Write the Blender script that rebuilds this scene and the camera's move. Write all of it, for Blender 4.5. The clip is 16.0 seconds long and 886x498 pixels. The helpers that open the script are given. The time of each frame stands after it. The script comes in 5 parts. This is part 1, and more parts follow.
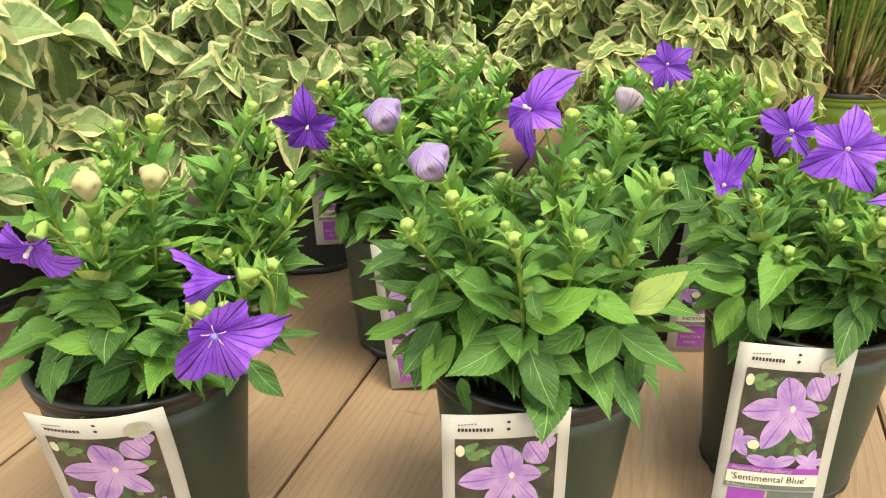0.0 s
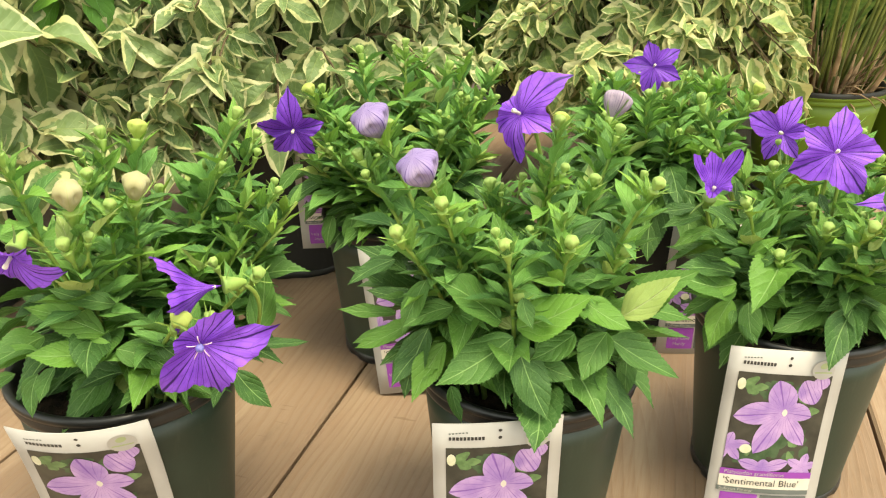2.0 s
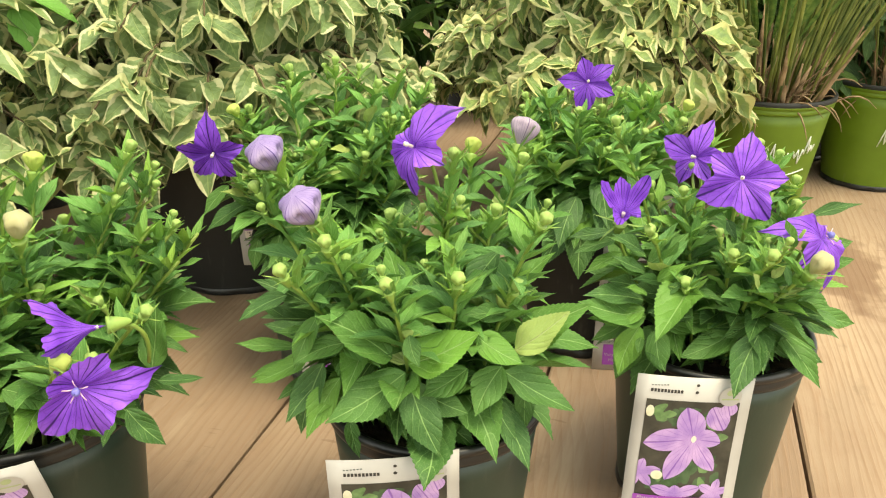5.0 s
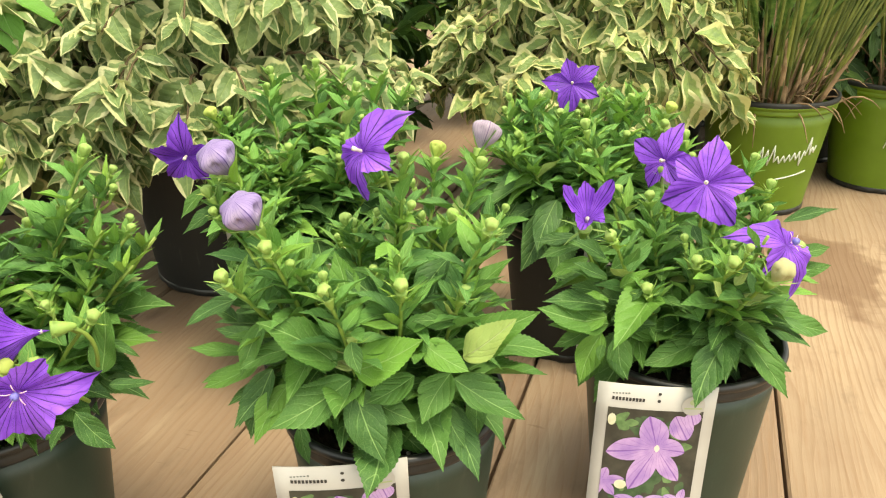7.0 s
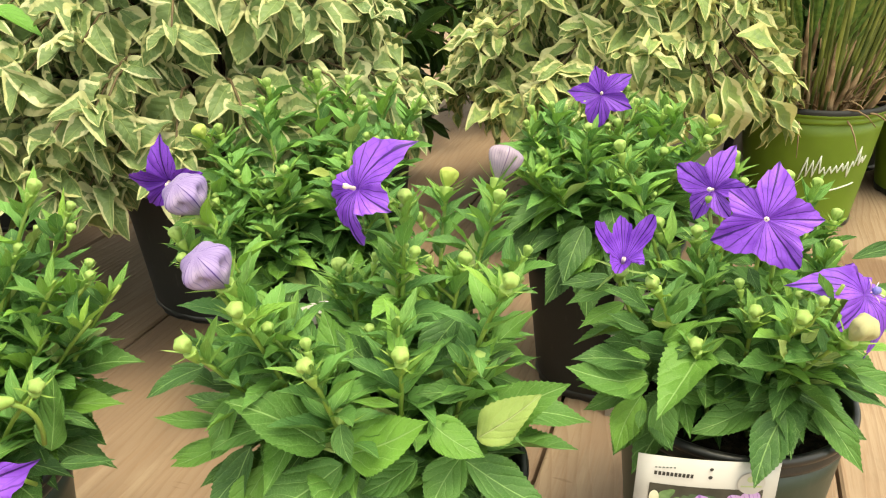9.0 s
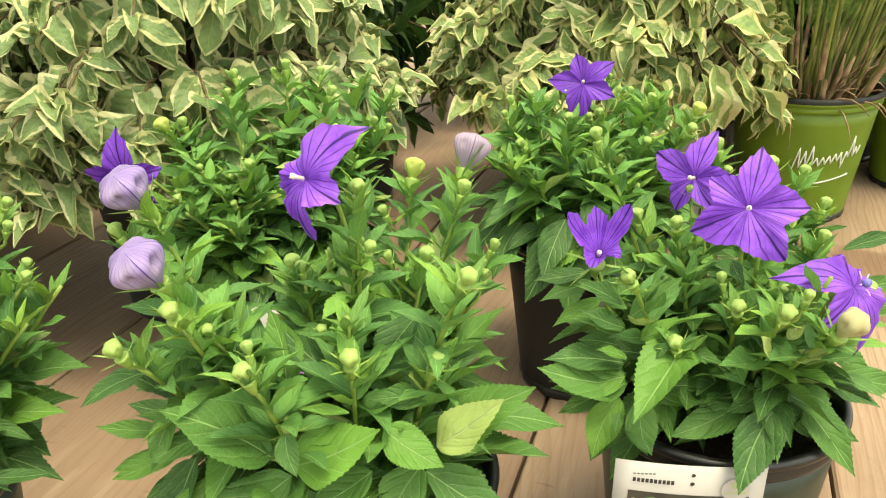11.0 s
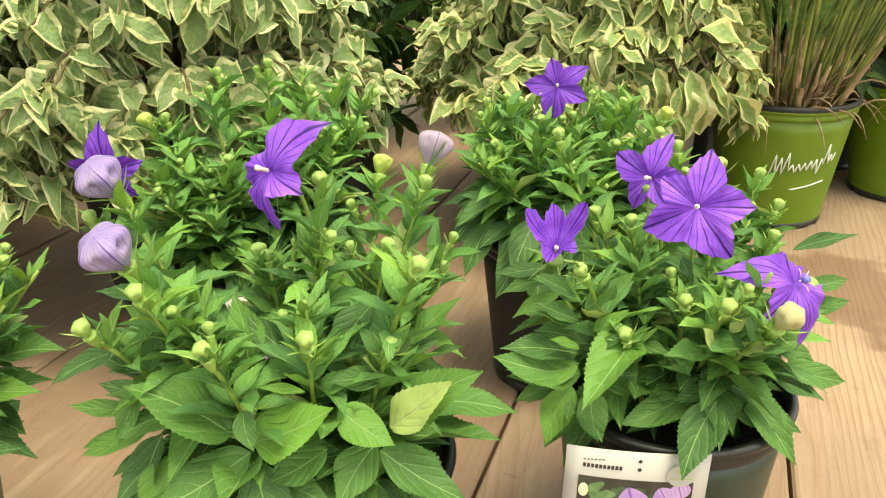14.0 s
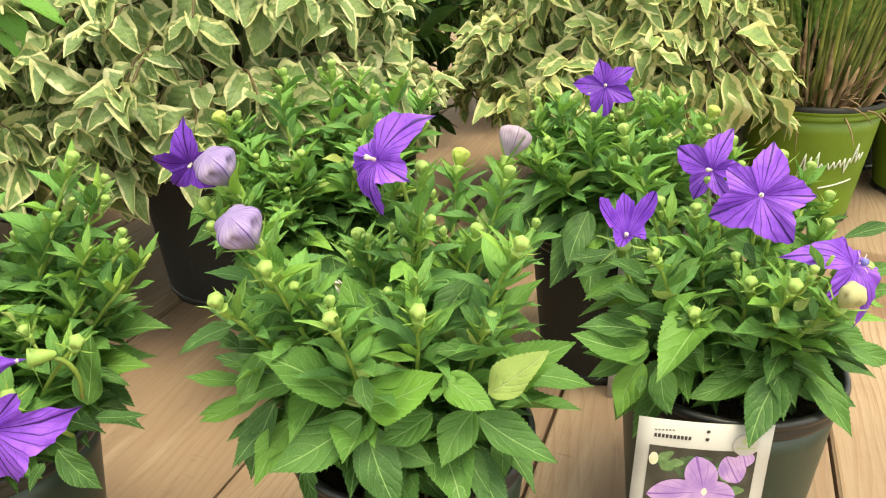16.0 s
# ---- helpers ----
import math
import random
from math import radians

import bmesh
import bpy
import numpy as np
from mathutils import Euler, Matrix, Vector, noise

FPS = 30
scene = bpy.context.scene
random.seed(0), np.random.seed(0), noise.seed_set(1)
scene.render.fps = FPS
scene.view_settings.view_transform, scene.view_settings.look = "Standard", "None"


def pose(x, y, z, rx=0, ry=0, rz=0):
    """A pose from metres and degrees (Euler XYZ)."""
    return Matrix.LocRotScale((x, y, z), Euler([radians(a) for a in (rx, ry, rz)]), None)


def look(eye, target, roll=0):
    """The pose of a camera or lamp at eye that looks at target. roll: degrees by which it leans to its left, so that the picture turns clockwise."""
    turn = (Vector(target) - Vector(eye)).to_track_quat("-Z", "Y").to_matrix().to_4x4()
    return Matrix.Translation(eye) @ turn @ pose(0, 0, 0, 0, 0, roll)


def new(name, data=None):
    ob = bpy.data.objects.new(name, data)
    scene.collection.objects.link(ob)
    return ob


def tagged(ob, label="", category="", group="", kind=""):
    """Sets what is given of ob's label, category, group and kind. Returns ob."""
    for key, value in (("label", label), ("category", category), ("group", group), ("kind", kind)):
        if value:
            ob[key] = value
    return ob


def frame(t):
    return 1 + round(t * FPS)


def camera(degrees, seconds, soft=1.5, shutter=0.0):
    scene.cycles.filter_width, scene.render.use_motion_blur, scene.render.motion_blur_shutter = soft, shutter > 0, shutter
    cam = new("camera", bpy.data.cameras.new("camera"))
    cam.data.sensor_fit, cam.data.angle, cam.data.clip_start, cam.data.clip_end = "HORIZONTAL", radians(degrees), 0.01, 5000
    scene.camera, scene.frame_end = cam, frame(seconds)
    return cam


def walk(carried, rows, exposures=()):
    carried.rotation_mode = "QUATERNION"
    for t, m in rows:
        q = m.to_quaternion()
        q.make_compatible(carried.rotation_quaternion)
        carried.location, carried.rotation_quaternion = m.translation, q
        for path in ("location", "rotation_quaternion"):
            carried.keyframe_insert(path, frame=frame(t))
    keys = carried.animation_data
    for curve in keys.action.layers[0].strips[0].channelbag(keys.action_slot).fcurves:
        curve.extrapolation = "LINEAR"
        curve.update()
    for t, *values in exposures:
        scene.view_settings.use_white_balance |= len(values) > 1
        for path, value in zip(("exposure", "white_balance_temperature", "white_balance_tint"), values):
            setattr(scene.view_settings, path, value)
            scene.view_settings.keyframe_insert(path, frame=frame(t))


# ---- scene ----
cam = camera(57.7, 16.0, 1.15)
METRES, EYE, TILT, LEAN, TURN = 0.40, 0.478, -23.7, 0.0, 0.0
ROWS = [
    (0.0, 0.0, 0.0, 0.0, 0.0, 0.0, -0.0),
    (0.5, -0.0047, 0.0017, 0.0033, -0.25, -0.02, 0.12),
    (1.0, -0.0046, 0.0102, 0.0042, -0.5, -0.05, 0.22),
    (1.5, -0.0077, 0.0171, 0.0064, -0.75, -0.07, 0.33),
    (2.0, -0.0055, 0.0186, 0.0121, -1.0, -0.07, 0.43),
    (2.5, -0.0033, 0.0259, 0.0143, -1.25, -0.1, 0.55),
    (3.0, 0.0132, 0.0197, 0.0301, -1.53, -0.12, 0.65),
    (3.5, 0.0312, 0.0233, 0.0471, -1.76, -0.17, 0.76),
    (4.0, 0.0585, 0.0302, 0.0606, -1.9, -0.22, 0.83),
    (4.5, 0.1069, 0.0267, 0.0684, -1.89, -0.29, 0.91),
    (7.0, 0.2736, 0.0381, 0.0802, 0.03, -0.37, 0.7),
    (7.5, 0.2941, 0.0944, 0.1015, 0.7, -0.4, 0.6),
    (8.0, 0.2932, 0.1724, 0.129, 1.21, -0.4, 0.49),
    (10.5, 0.2892, 0.3013, 0.1525, 1.62, -0.54, 1.32),
    (11.0, 0.3418, 0.3315, 0.1478, 1.5, -0.53, 1.45),
    (11.5, 0.395, 0.3507, 0.1428, 1.32, -0.52, 1.56),
    (12.0, 0.412, 0.3559, 0.144, 1.23, -0.46, 1.62),
    (12.5, 0.4145, 0.3532, 0.1448, 1.19, -0.42, 1.61),
    (13.0, 0.4041, 0.3304, 0.1412, 1.12, -0.37, 1.27),
    (13.5, 0.3964, 0.3005, 0.138, 1.09, -0.32, 0.87),
    (14.0, 0.3954, 0.28, 0.1305, 1.26, -0.27, 0.53),
    (14.5, 0.3852, 0.2606, 0.121, 1.4, -0.24, 0.52),
    (15.0, 0.3722, 0.2382, 0.1103, 1.57, -0.2, 0.58),
    (15.5, 0.3227, 0.2044, 0.1068, 1.72, -0.11, 0.57),
    (16.0, 0.2743, 0.1797, 0.1014, 1.7, 0.02, 0.43),
]
walk(cam, [(t, pose(0, 0, EYE, TILT, LEAN, TURN) @ pose(METRES * x, METRES * y, METRES * z, 90 + pitch, roll, yaw)) for t, x, y, z, yaw, pitch, roll in ROWS], [(0.0, 1.34, 8200, 1), (16.0, 1.34, 8200, 1)])


# ---- light ----
world = bpy.data.worlds.new("sky")
scene.world = world
world.use_nodes = True
wn = world.node_tree
sky = wn.nodes.new("ShaderNodeTexSky")
sky.sky_type = "NISHITA"
sky.sun_disc = False
sky.sun_elevation = radians(73)
sky.sun_rotation = radians(140)
haze = wn.nodes.new("ShaderNodeHueSaturation")
haze.inputs["Saturation"].default_value = 0.35
wn.links.new(sky.outputs[0], haze.inputs["Color"])
wn.links.new(haze.outputs[0], wn.nodes["Background"].inputs[0])
wn.nodes["Background"].inputs[1].default_value = 0.19
sun_data = bpy.data.lights.new("sun", "SUN")
sun_data.energy, sun_data.angle, sun_data.color = 1.7, radians(26), (1.0, 0.93, 0.82)
sun = new("sun", sun_data)
sun.matrix_world = look((0.40, -0.42, 1.9), (0, 0, 0))


# ---- materials ----
class Nodes:
    """Short hand for a material's node tree."""

    def __init__(self, name):
        self.mat = bpy.data.materials.new(name)
        self.mat.use_nodes = True
        self.t = self.mat.node_tree
        self.bsdf = self.t.nodes["Principled BSDF"]
        self.out = self.t.nodes["Material Output"]

    def node(self, kind, **inputs):
        n = self.t.nodes.new(kind)
        for key, v in inputs.items():
            self.put(n, key.replace("_", " "), v)
        return n

    def put(self, n, key, v):
        s = n.inputs[key]
        if isinstance(v, bpy.types.NodeSocket):
            self.t.links.new(v, s)
        else:
            s.default_value = v

    def math(self, op, a, b=0.0, clamp=False):
        n = self.t.nodes.new("ShaderNodeMath")
        n.operation, n.use_clamp = op, clamp
        self.put(n, 0, a), self.put(n, 1, b)
        return n.outputs[0]

    def step(self, v, lo, hi):
        n = self.t.nodes.new("ShaderNodeMapRange")
        n.interpolation_type = "SMOOTHSTEP"
        self.put(n, 0, v), self.put(n, 1, lo), self.put(n, 2, hi)
        return n.outputs[0]

    def mix(self, f, a, b, mode="MIX"):
        n = self.t.nodes.new("ShaderNodeMix")
        n.data_type, n.blend_type = "RGBA", mode
        self.put(n, 0, f), self.put(n, 6, a), self.put(n, 7, b)
        return n.outputs[2]

    def noise(self, vec, scale, detail=3.0, rough=0.5, distort=0.0):
        n = self.node("ShaderNodeTexNoise", Vector=vec, Scale=scale, Detail=detail, Roughness=rough, Distortion=distort)
        return n.outputs["Fac"]

    def coord(self, which="Object"):
        return self.t.nodes.new("ShaderNodeTexCoord").outputs[which]

    def mapped(self, vec, scale=(1, 1, 1), loc=(0, 0, 0)):
        n = self.node("ShaderNodeMapping", Vector=vec)
        n.inputs["Scale"].default_value = scale
        self.put(n, "Location", loc)
        return n.outputs[0]

    def rand(self):
        a = self.t.nodes.new("ShaderNodeObjectInfo").outputs["Random"]
        b = self.t.nodes.new("ShaderNodeNewGeometry").outputs["Random Per Island"]
        return self.math("FRACT", self.math("ADD", a, b))

    def xyz(self, vec):
        n = self.node("ShaderNodeSeparateXYZ", Vector=vec)
        return n.outputs

    def bump(self, h, strength, dist):
        n = self.node("ShaderNodeBump", Height=h, Strength=strength, Distance=dist)
        self.t.links.new(n.outputs[0], self.bsdf.inputs["Normal"])
        return n.outputs[0]

    def done(self, colour=None, rough=0.5, spec=0.5, translucent=0.0, tcolour=None):
        b = self.bsdf
        if colour is not None:
            self.put(b, "Base Color", colour)
        self.put(b, "Roughness", rough)
        b.inputs["Specular IOR Level"].default_value = spec
        if translucent:
            tr = self.t.nodes.new("ShaderNodeBsdfTranslucent")
            self.put(tr, "Color", tcolour if tcolour is not None else colour)
            m = self.t.nodes.new("ShaderNodeMixShader")
            m.inputs[0].default_value = translucent
            self.t.links.new(b.outputs[0], m.inputs[1])
            self.t.links.new(tr.outputs[0], m.inputs[2])
            self.t.links.new(m.outputs[0], self.out.inputs[0])
        return self.mat


def rgb(r, g, b):
    return (r, g, b, 1.0)


def leaf_material(name, dark, mid, young, rib, gloss=0.36):
    k = Nodes(name)
    u, v, _ = k.xyz(k.coord("UV"))
    side = k.math("ABSOLUTE", k.math("SUBTRACT", u, 0.5))
    r = k.rand()
    place = k.node("ShaderNodeCombineXYZ", X=k.math("MULTIPLY", u, 0.5), Y=v, Z=k.math("MULTIPLY", r, 23.0)).outputs[0]
    blot = k.noise(place, 3.5, 3.0)
    fine = k.noise(place, 30.0, 3.0)
    c = k.mix(k.step(r, 0.15, 0.75), dark, mid)
    c = k.mix(k.math("MULTIPLY", k.step(r, 0.78, 1.0), 0.75), c, young)
    c = k.mix(k.math("MULTIPLY", k.step(blot, 0.45, 0.75), 0.35), c, mid)
    # side veins slant forward from the midrib
    wob = k.math("MULTIPLY", k.noise(place, 5.0, 2.0), 0.16)
    ph = k.math("MULTIPLY", k.math("SUBTRACT", k.math("ADD", v, wob), k.math("MULTIPLY", k.math("POWER", side, 1.3), 1.25)), 4.6)
    saw = k.math("ABSOLUTE", k.math("SUBTRACT", k.math("FRACT", ph), 0.5))
    vein = k.math("SUBTRACT", 1.0, k.step(saw, 0.008, 0.045))
    mid_line = k.math("SUBTRACT", 1.0, k.step(side, 0.008, 0.024))
    cell = k.node("ShaderNodeTexVoronoi", Vector=place, Scale=26.0)
    cell.feature = "DISTANCE_TO_EDGE"
    net = k.math("SUBTRACT", 1.0, k.step(cell.outputs["Distance"], 0.0, 0.06))
    c = k.mix(k.math("MULTIPLY", net, 0.20), c, rib)
    c = k.mix(k.math("MULTIPLY", k.step(fine, 0.5, 0.8), 0.25), c, dark)
    c = k.mix(k.math("MULTIPLY", vein, k.math("ADD", 0.18, k.math("MULTIPLY", k.step(blot, 0.35, 0.65), 0.40))), c, rib)
    c = k.mix(k.math("MULTIPLY", mid_line, 0.8), c, rib)
    h = k.math("ADD", k.math("MULTIPLY", k.step(saw, 0.0, 0.3), 0.28), k.math("MULTIPLY", blot, 1.3))
    h = k.math("SUBTRACT", h, k.math("MULTIPLY", net, 0.08))
    h = k.math("SUBTRACT", h, k.math("MULTIPLY", mid_line, 0.5))
    k.bump(h, 0.75, 0.0016)
    return k.done(c, k.math("ADD", gloss + 0.08, k.math("MULTIPLY", blot, 0.15)), 0.32, 0.18, k.mix(0.35, c, young))


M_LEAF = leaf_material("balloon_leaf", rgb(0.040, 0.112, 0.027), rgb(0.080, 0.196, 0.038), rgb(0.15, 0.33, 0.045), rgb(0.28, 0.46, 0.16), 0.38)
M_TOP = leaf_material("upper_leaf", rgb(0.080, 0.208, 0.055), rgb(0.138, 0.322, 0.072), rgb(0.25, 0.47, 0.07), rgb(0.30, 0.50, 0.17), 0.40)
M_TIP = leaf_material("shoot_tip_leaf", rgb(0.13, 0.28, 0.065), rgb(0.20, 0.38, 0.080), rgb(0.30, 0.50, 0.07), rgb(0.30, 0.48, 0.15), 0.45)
M_PALE = leaf_material("pale_leaf", rgb(0.31, 0.43, 0.12), rgb(0.38, 0.50, 0.16), rgb(0.42, 0.52, 0.13), rgb(0.5, 0.56, 0.28))
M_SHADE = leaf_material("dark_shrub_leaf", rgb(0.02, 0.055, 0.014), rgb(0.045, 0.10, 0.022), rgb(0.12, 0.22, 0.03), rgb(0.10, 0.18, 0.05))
M_PLAIN = leaf_material("plain_leaf", rgb(0.07, 0.20, 0.03), rgb(0.13, 0.32, 0.05), rgb(0.2, 0.42, 0.06), rgb(0.22, 0.42, 0.12))


def variegated(name, margin, greens, creams):
    k = Nodes(name)
    u, v, _ = k.xyz(k.coord("UV"))
    side = k.math("MULTIPLY", k.math("ABSOLUTE", k.math("SUBTRACT", u, 0.5)), 2.0)
    r = k.rand()
    place = k.node("ShaderNodeCombineXYZ", X=k.math("MULTIPLY", u, 0.5), Y=v, Z=k.math("MULTIPLY", r, 23.0)).outputs[0]
    n1 = k.noise(place, 3.2, 2.0)
    n2 = k.noise(place, 12.0, 3.0)
    breadth = k.math("ADD", 0.25, k.math("MULTIPLY", k.math("SINE", k.math("MULTIPLY", v, math.pi)), 0.75))
    edge = k.math("DIVIDE", side, breadth)
    edge = k.math("ADD", edge, k.math("MULTIPLY", k.math("SUBTRACT", n1, 0.5), 1.0))
    edge = k.math("ADD", edge, k.math("MULTIPLY", k.math("SUBTRACT", n2, 0.5), 0.45))
    edge = k.math("ADD", edge, k.math("MULTIPLY", k.step(v, 0.8, 1.0), 0.3))
    rim = k.step(edge, margin, margin + 0.13)
    green = k.mix(r, *greens)
    green = k.mix(k.step(n2, 0.4, 0.7), green, rgb(0.17, 0.255, 0.095))
    cream = k.mix(k.math("FRACT", k.math("MULTIPLY", r, 5.3)), *creams)
    c = k.mix(rim, green, cream)
    wob = k.math("MULTIPLY", n1, 0.05)
    ph = k.math("MULTIPLY", k.math("SUBTRACT", k.math("ADD", v, wob), k.math("MULTIPLY", side, 0.25)), 7.0)
    saw = k.math("ABSOLUTE", k.math("SUBTRACT", k.math("FRACT", ph), 0.5))
    mid_line = k.math("SUBTRACT", 1.0, k.step(side, 0.02, 0.06))
    side_vein = k.math("MULTIPLY", k.math("SUBTRACT", 1.0, k.step(saw, 0.0, 0.09)), 0.3)
    c = k.mix(side_vein, c, rgb(0.32, 0.40, 0.17))
    c = k.mix(k.math("MULTIPLY", mid_line, 0.5), c, rgb(0.32, 0.40, 0.14))
    k.bump(k.math("SUBTRACT", k.math("ADD", saw, n2), k.math("MULTIPLY", mid_line, 0.5)), 0.6, 0.0016)
    return k.done(c, 0.5, 0.35, 0.2, c)


M_VAR = variegated("variegated_leaf", 0.62, (rgb(0.115, 0.190, 0.065), rgb(0.20, 0.28, 0.10)), (rgb(0.46, 0.47, 0.21), rgb(0.54, 0.535, 0.31)))
M_VAR_GOLD = variegated("golden_variegated_leaf", 0.55, (rgb(0.16, 0.24, 0.07), rgb(0.26, 0.36, 0.11)), (rgb(0.51, 0.505, 0.20), rgb(0.57, 0.56, 0.30)))


def petal_material(name, deep, light, line, through_light=0.25, veins=1.0, branches=1.0, wide=1.0):
    k = Nodes(name)
    u, v, _ = k.xyz(k.coord("UV"))
    p = k.math("MULTIPLY", k.math("SUBTRACT", u, 0.5), 2.0)
    place = k.coord("Object")
    n1 = k.noise(place, 60.0, 2.0)
    n2 = k.noise(place, 220.0, 3.0)
    c = k.mix(k.step(n1, 0.3, 0.75), deep, light)
    c = k.mix(k.math("MULTIPLY", k.step(v, 0.55, 1.0), 0.3), c, light)
    warp = k.math("MULTIPLY", k.math("SUBTRACT", n1, 0.5), 0.35)
    q = k.math("ADD", p, warp)
    widths = k.math("ADD", 0.035, k.math("MULTIPLY", v, -0.012))
    centre = k.math("SUBTRACT", 1.0, k.step(k.math("ABSOLUTE", k.math("ADD", p, k.math("MULTIPLY", warp, 0.3))), 0.02, k.math("MULTIPLY", widths, 2.3)))
    spread = k.math("MULTIPLY", q, 3.2)
    saw = k.math("ABSOLUTE", k.math("SUBTRACT", k.math("FRACT", k.math("ADD", spread, 0.5)), 0.5))
    lat = k.math("SUBTRACT", 1.0, k.step(saw, 0.014 * wide, 0.060 * wide))
    cell = k.node("ShaderNodeTexVoronoi", Vector=k.mapped(k.coord("UV"), (6, 2.4, 1)), Scale=1.5)
    cell.feature = "DISTANCE_TO_EDGE"
    net = k.math("SUBTRACT", 1.0, k.step(cell.outputs["Distance"], 0.004 * wide, 0.032 * wide))
    fade = k.math("SUBTRACT", 1.0, k.step(v, 0.55, 1.0))
    mask = k.math("MAXIMUM", centre, k.math("MULTIPLY", lat, k.math("MULTIPLY", branches, k.math("ADD", 0.55, k.math("MULTIPLY", fade, 0.45)))))
    mask = k.math("MAXIMUM", mask, k.math("MULTIPLY", net, 0.22 * branches))
    c = k.mix(k.math("MULTIPLY", mask, 0.92 * veins), c, line)
    k.bump(k.math("ADD", mask, k.math("MULTIPLY", n2, 0.5)), 0.3, 0.0006)
    return k.done(c, 0.5, 0.3, through_light, c)


M_PETAL = petal_material("violet_petal", rgb(0.165, 0.034, 0.50), rgb(0.330, 0.110, 0.78), rgb(0.022, 0.002, 0.10), wide=1.9)
M_PETAL_DEEP = petal_material("deep_violet_petal", rgb(0.110, 0.020, 0.36), rgb(0.205, 0.052, 0.56), rgb(0.016, 0.001, 0.07), wide=1.7)
M_LAV = petal_material("lavender_bud_skin", rgb(0.26, 0.19, 0.42), rgb(0.42, 0.34, 0.49), rgb(0.05, 0.02, 0.16), 0.12, 1.0, 0.45, 2.2)
M_PALELAV = petal_material("pale_lavender_bud_skin", rgb(0.34, 0.27, 0.37), rgb(0.46, 0.39, 0.43), rgb(0.12, 0.07, 0.18), 0.15, 1.0, 0.5, 2.4)
M_CREAM = petal_material("cream_bud_skin", rgb(0.40, 0.375, 0.19), rgb(0.48, 0.45, 0.28), rgb(0.36, 0.40, 0.16), 0.15, 0.8, 0.45, 2.2)
M_YELLOW = petal_material("yellow_green_bud_skin", rgb(0.40, 0.50, 0.11), rgb(0.50, 0.57, 0.16), rgb(0.3, 0.45, 0.07), 0.2, 0.3)
M_GBUD = petal_material("green_bud_skin", rgb(0.25, 0.39, 0.10), rgb(0.37, 0.50, 0.15), rgb(0.2, 0.34, 0.07), 0.15, 0.5, 0.2)
M_PRINT = petal_material("printed_petal", rgb(0.30, 0.17, 0.46), rgb(0.52, 0.34, 0.59), rgb(0.15, 0.04, 0.30), 0.0, 0.75, 0.7, 1.6)


def simple(name, a, b, scale, rough=0.5, spec=0.5, bump=0.0, dist=0.001, translucent=0.0, detail=4.0):
    k = Nodes(name)
    place = k.coord("Object")
    n = k.noise(place, scale, detail)
    c = k.mix(k.step(n, 0.3, 0.7), a, b)
    if bump:
        k.bump(k.noise(place, scale * 3, 4.0), bump, dist)
    return k.done(c, rough, spec, translucent)


M_STEM = simple("green_stem", rgb(0.16, 0.27, 0.05), rgb(0.26, 0.36, 0.07), 60, 0.45, translucent=0.1)
M_CALYX = simple("calyx_green", rgb(0.20, 0.33, 0.07), rgb(0.28, 0.42, 0.09), 150, 0.45, translucent=0.1)
M_PISTIL = simple("pistil_white", rgb(0.66, 0.58, 0.46), rgb(0.74, 0.67, 0.58), 300, 0.5)
M_STAMEN = simple("stamen_pink", rgb(0.62, 0.42, 0.52), rgb(0.7, 0.5, 0.55), 300, 0.6)
M_BLUE = simple("pistil_blue", rgb(0.10, 0.08, 0.38), rgb(0.2, 0.2, 0.55), 400, 0.5)
M_BRANCH = simple("brown_branch", rgb(0.085, 0.06, 0.03), rgb(0.15, 0.11, 0.055), 70, 0.7, 0.3, 0.3)
M_SOIL = simple("potting_soil", rgb(0.012, 0.009, 0.007), rgb(0.045, 0.03, 0.02), 160, 0.95, 0.2, 0.9, 0.004)
M_MULCH = simple("straw_mulch", rgb(0.16, 0.09, 0.05), rgb(0.36, 0.24, 0.14), 120, 0.9, 0.2, 0.8, 0.004)
M_STRAW = simple("dry_straw", rgb(0.14, 0.085, 0.045), rgb(0.40, 0.28, 0.165), 40, 0.75, 0.3, 0.2, 0.0006, 0.1)
M_CULM = simple("grass_culm", rgb(0.055, 0.090, 0.02), rgb(0.24, 0.27, 0.065), 22, 0.5, 0.4, 0.1, 0.0005, 0.1)
M_BLADE = simple("grass_blade", rgb(0.06, 0.14, 0.03), rgb(0.16, 0.25, 0.06), 30, 0.5, 0.4, translucent=0.2)
M_PERLITE = simple("perlite", rgb(0.5, 0.48, 0.42), rgb(0.7, 0.68, 0.62), 200, 0.9)


def plastic(name, a, b, rough):
    k = Nodes(name)
    place = k.coord("Object")
    n = k.noise(place, 22.0, 4.0)
    dust = k.noise(k.mapped(place, (1, 1, 0.25)), 130.0, 3.0)
    c = k.mix(k.step(n, 0.3, 0.75), a, b)
    c = k.mix(k.math("MULTIPLY", k.step(dust, 0.6, 0.8), 0.07), c, rgb(0.25, 0.23, 0.19))
    k.bump(k.noise(place, 420.0, 2.0), 0.12, 0.0005)
    return k.done(c, k.math("ADD", rough, k.math("MULTIPLY", n, 0.15)), 0.5)


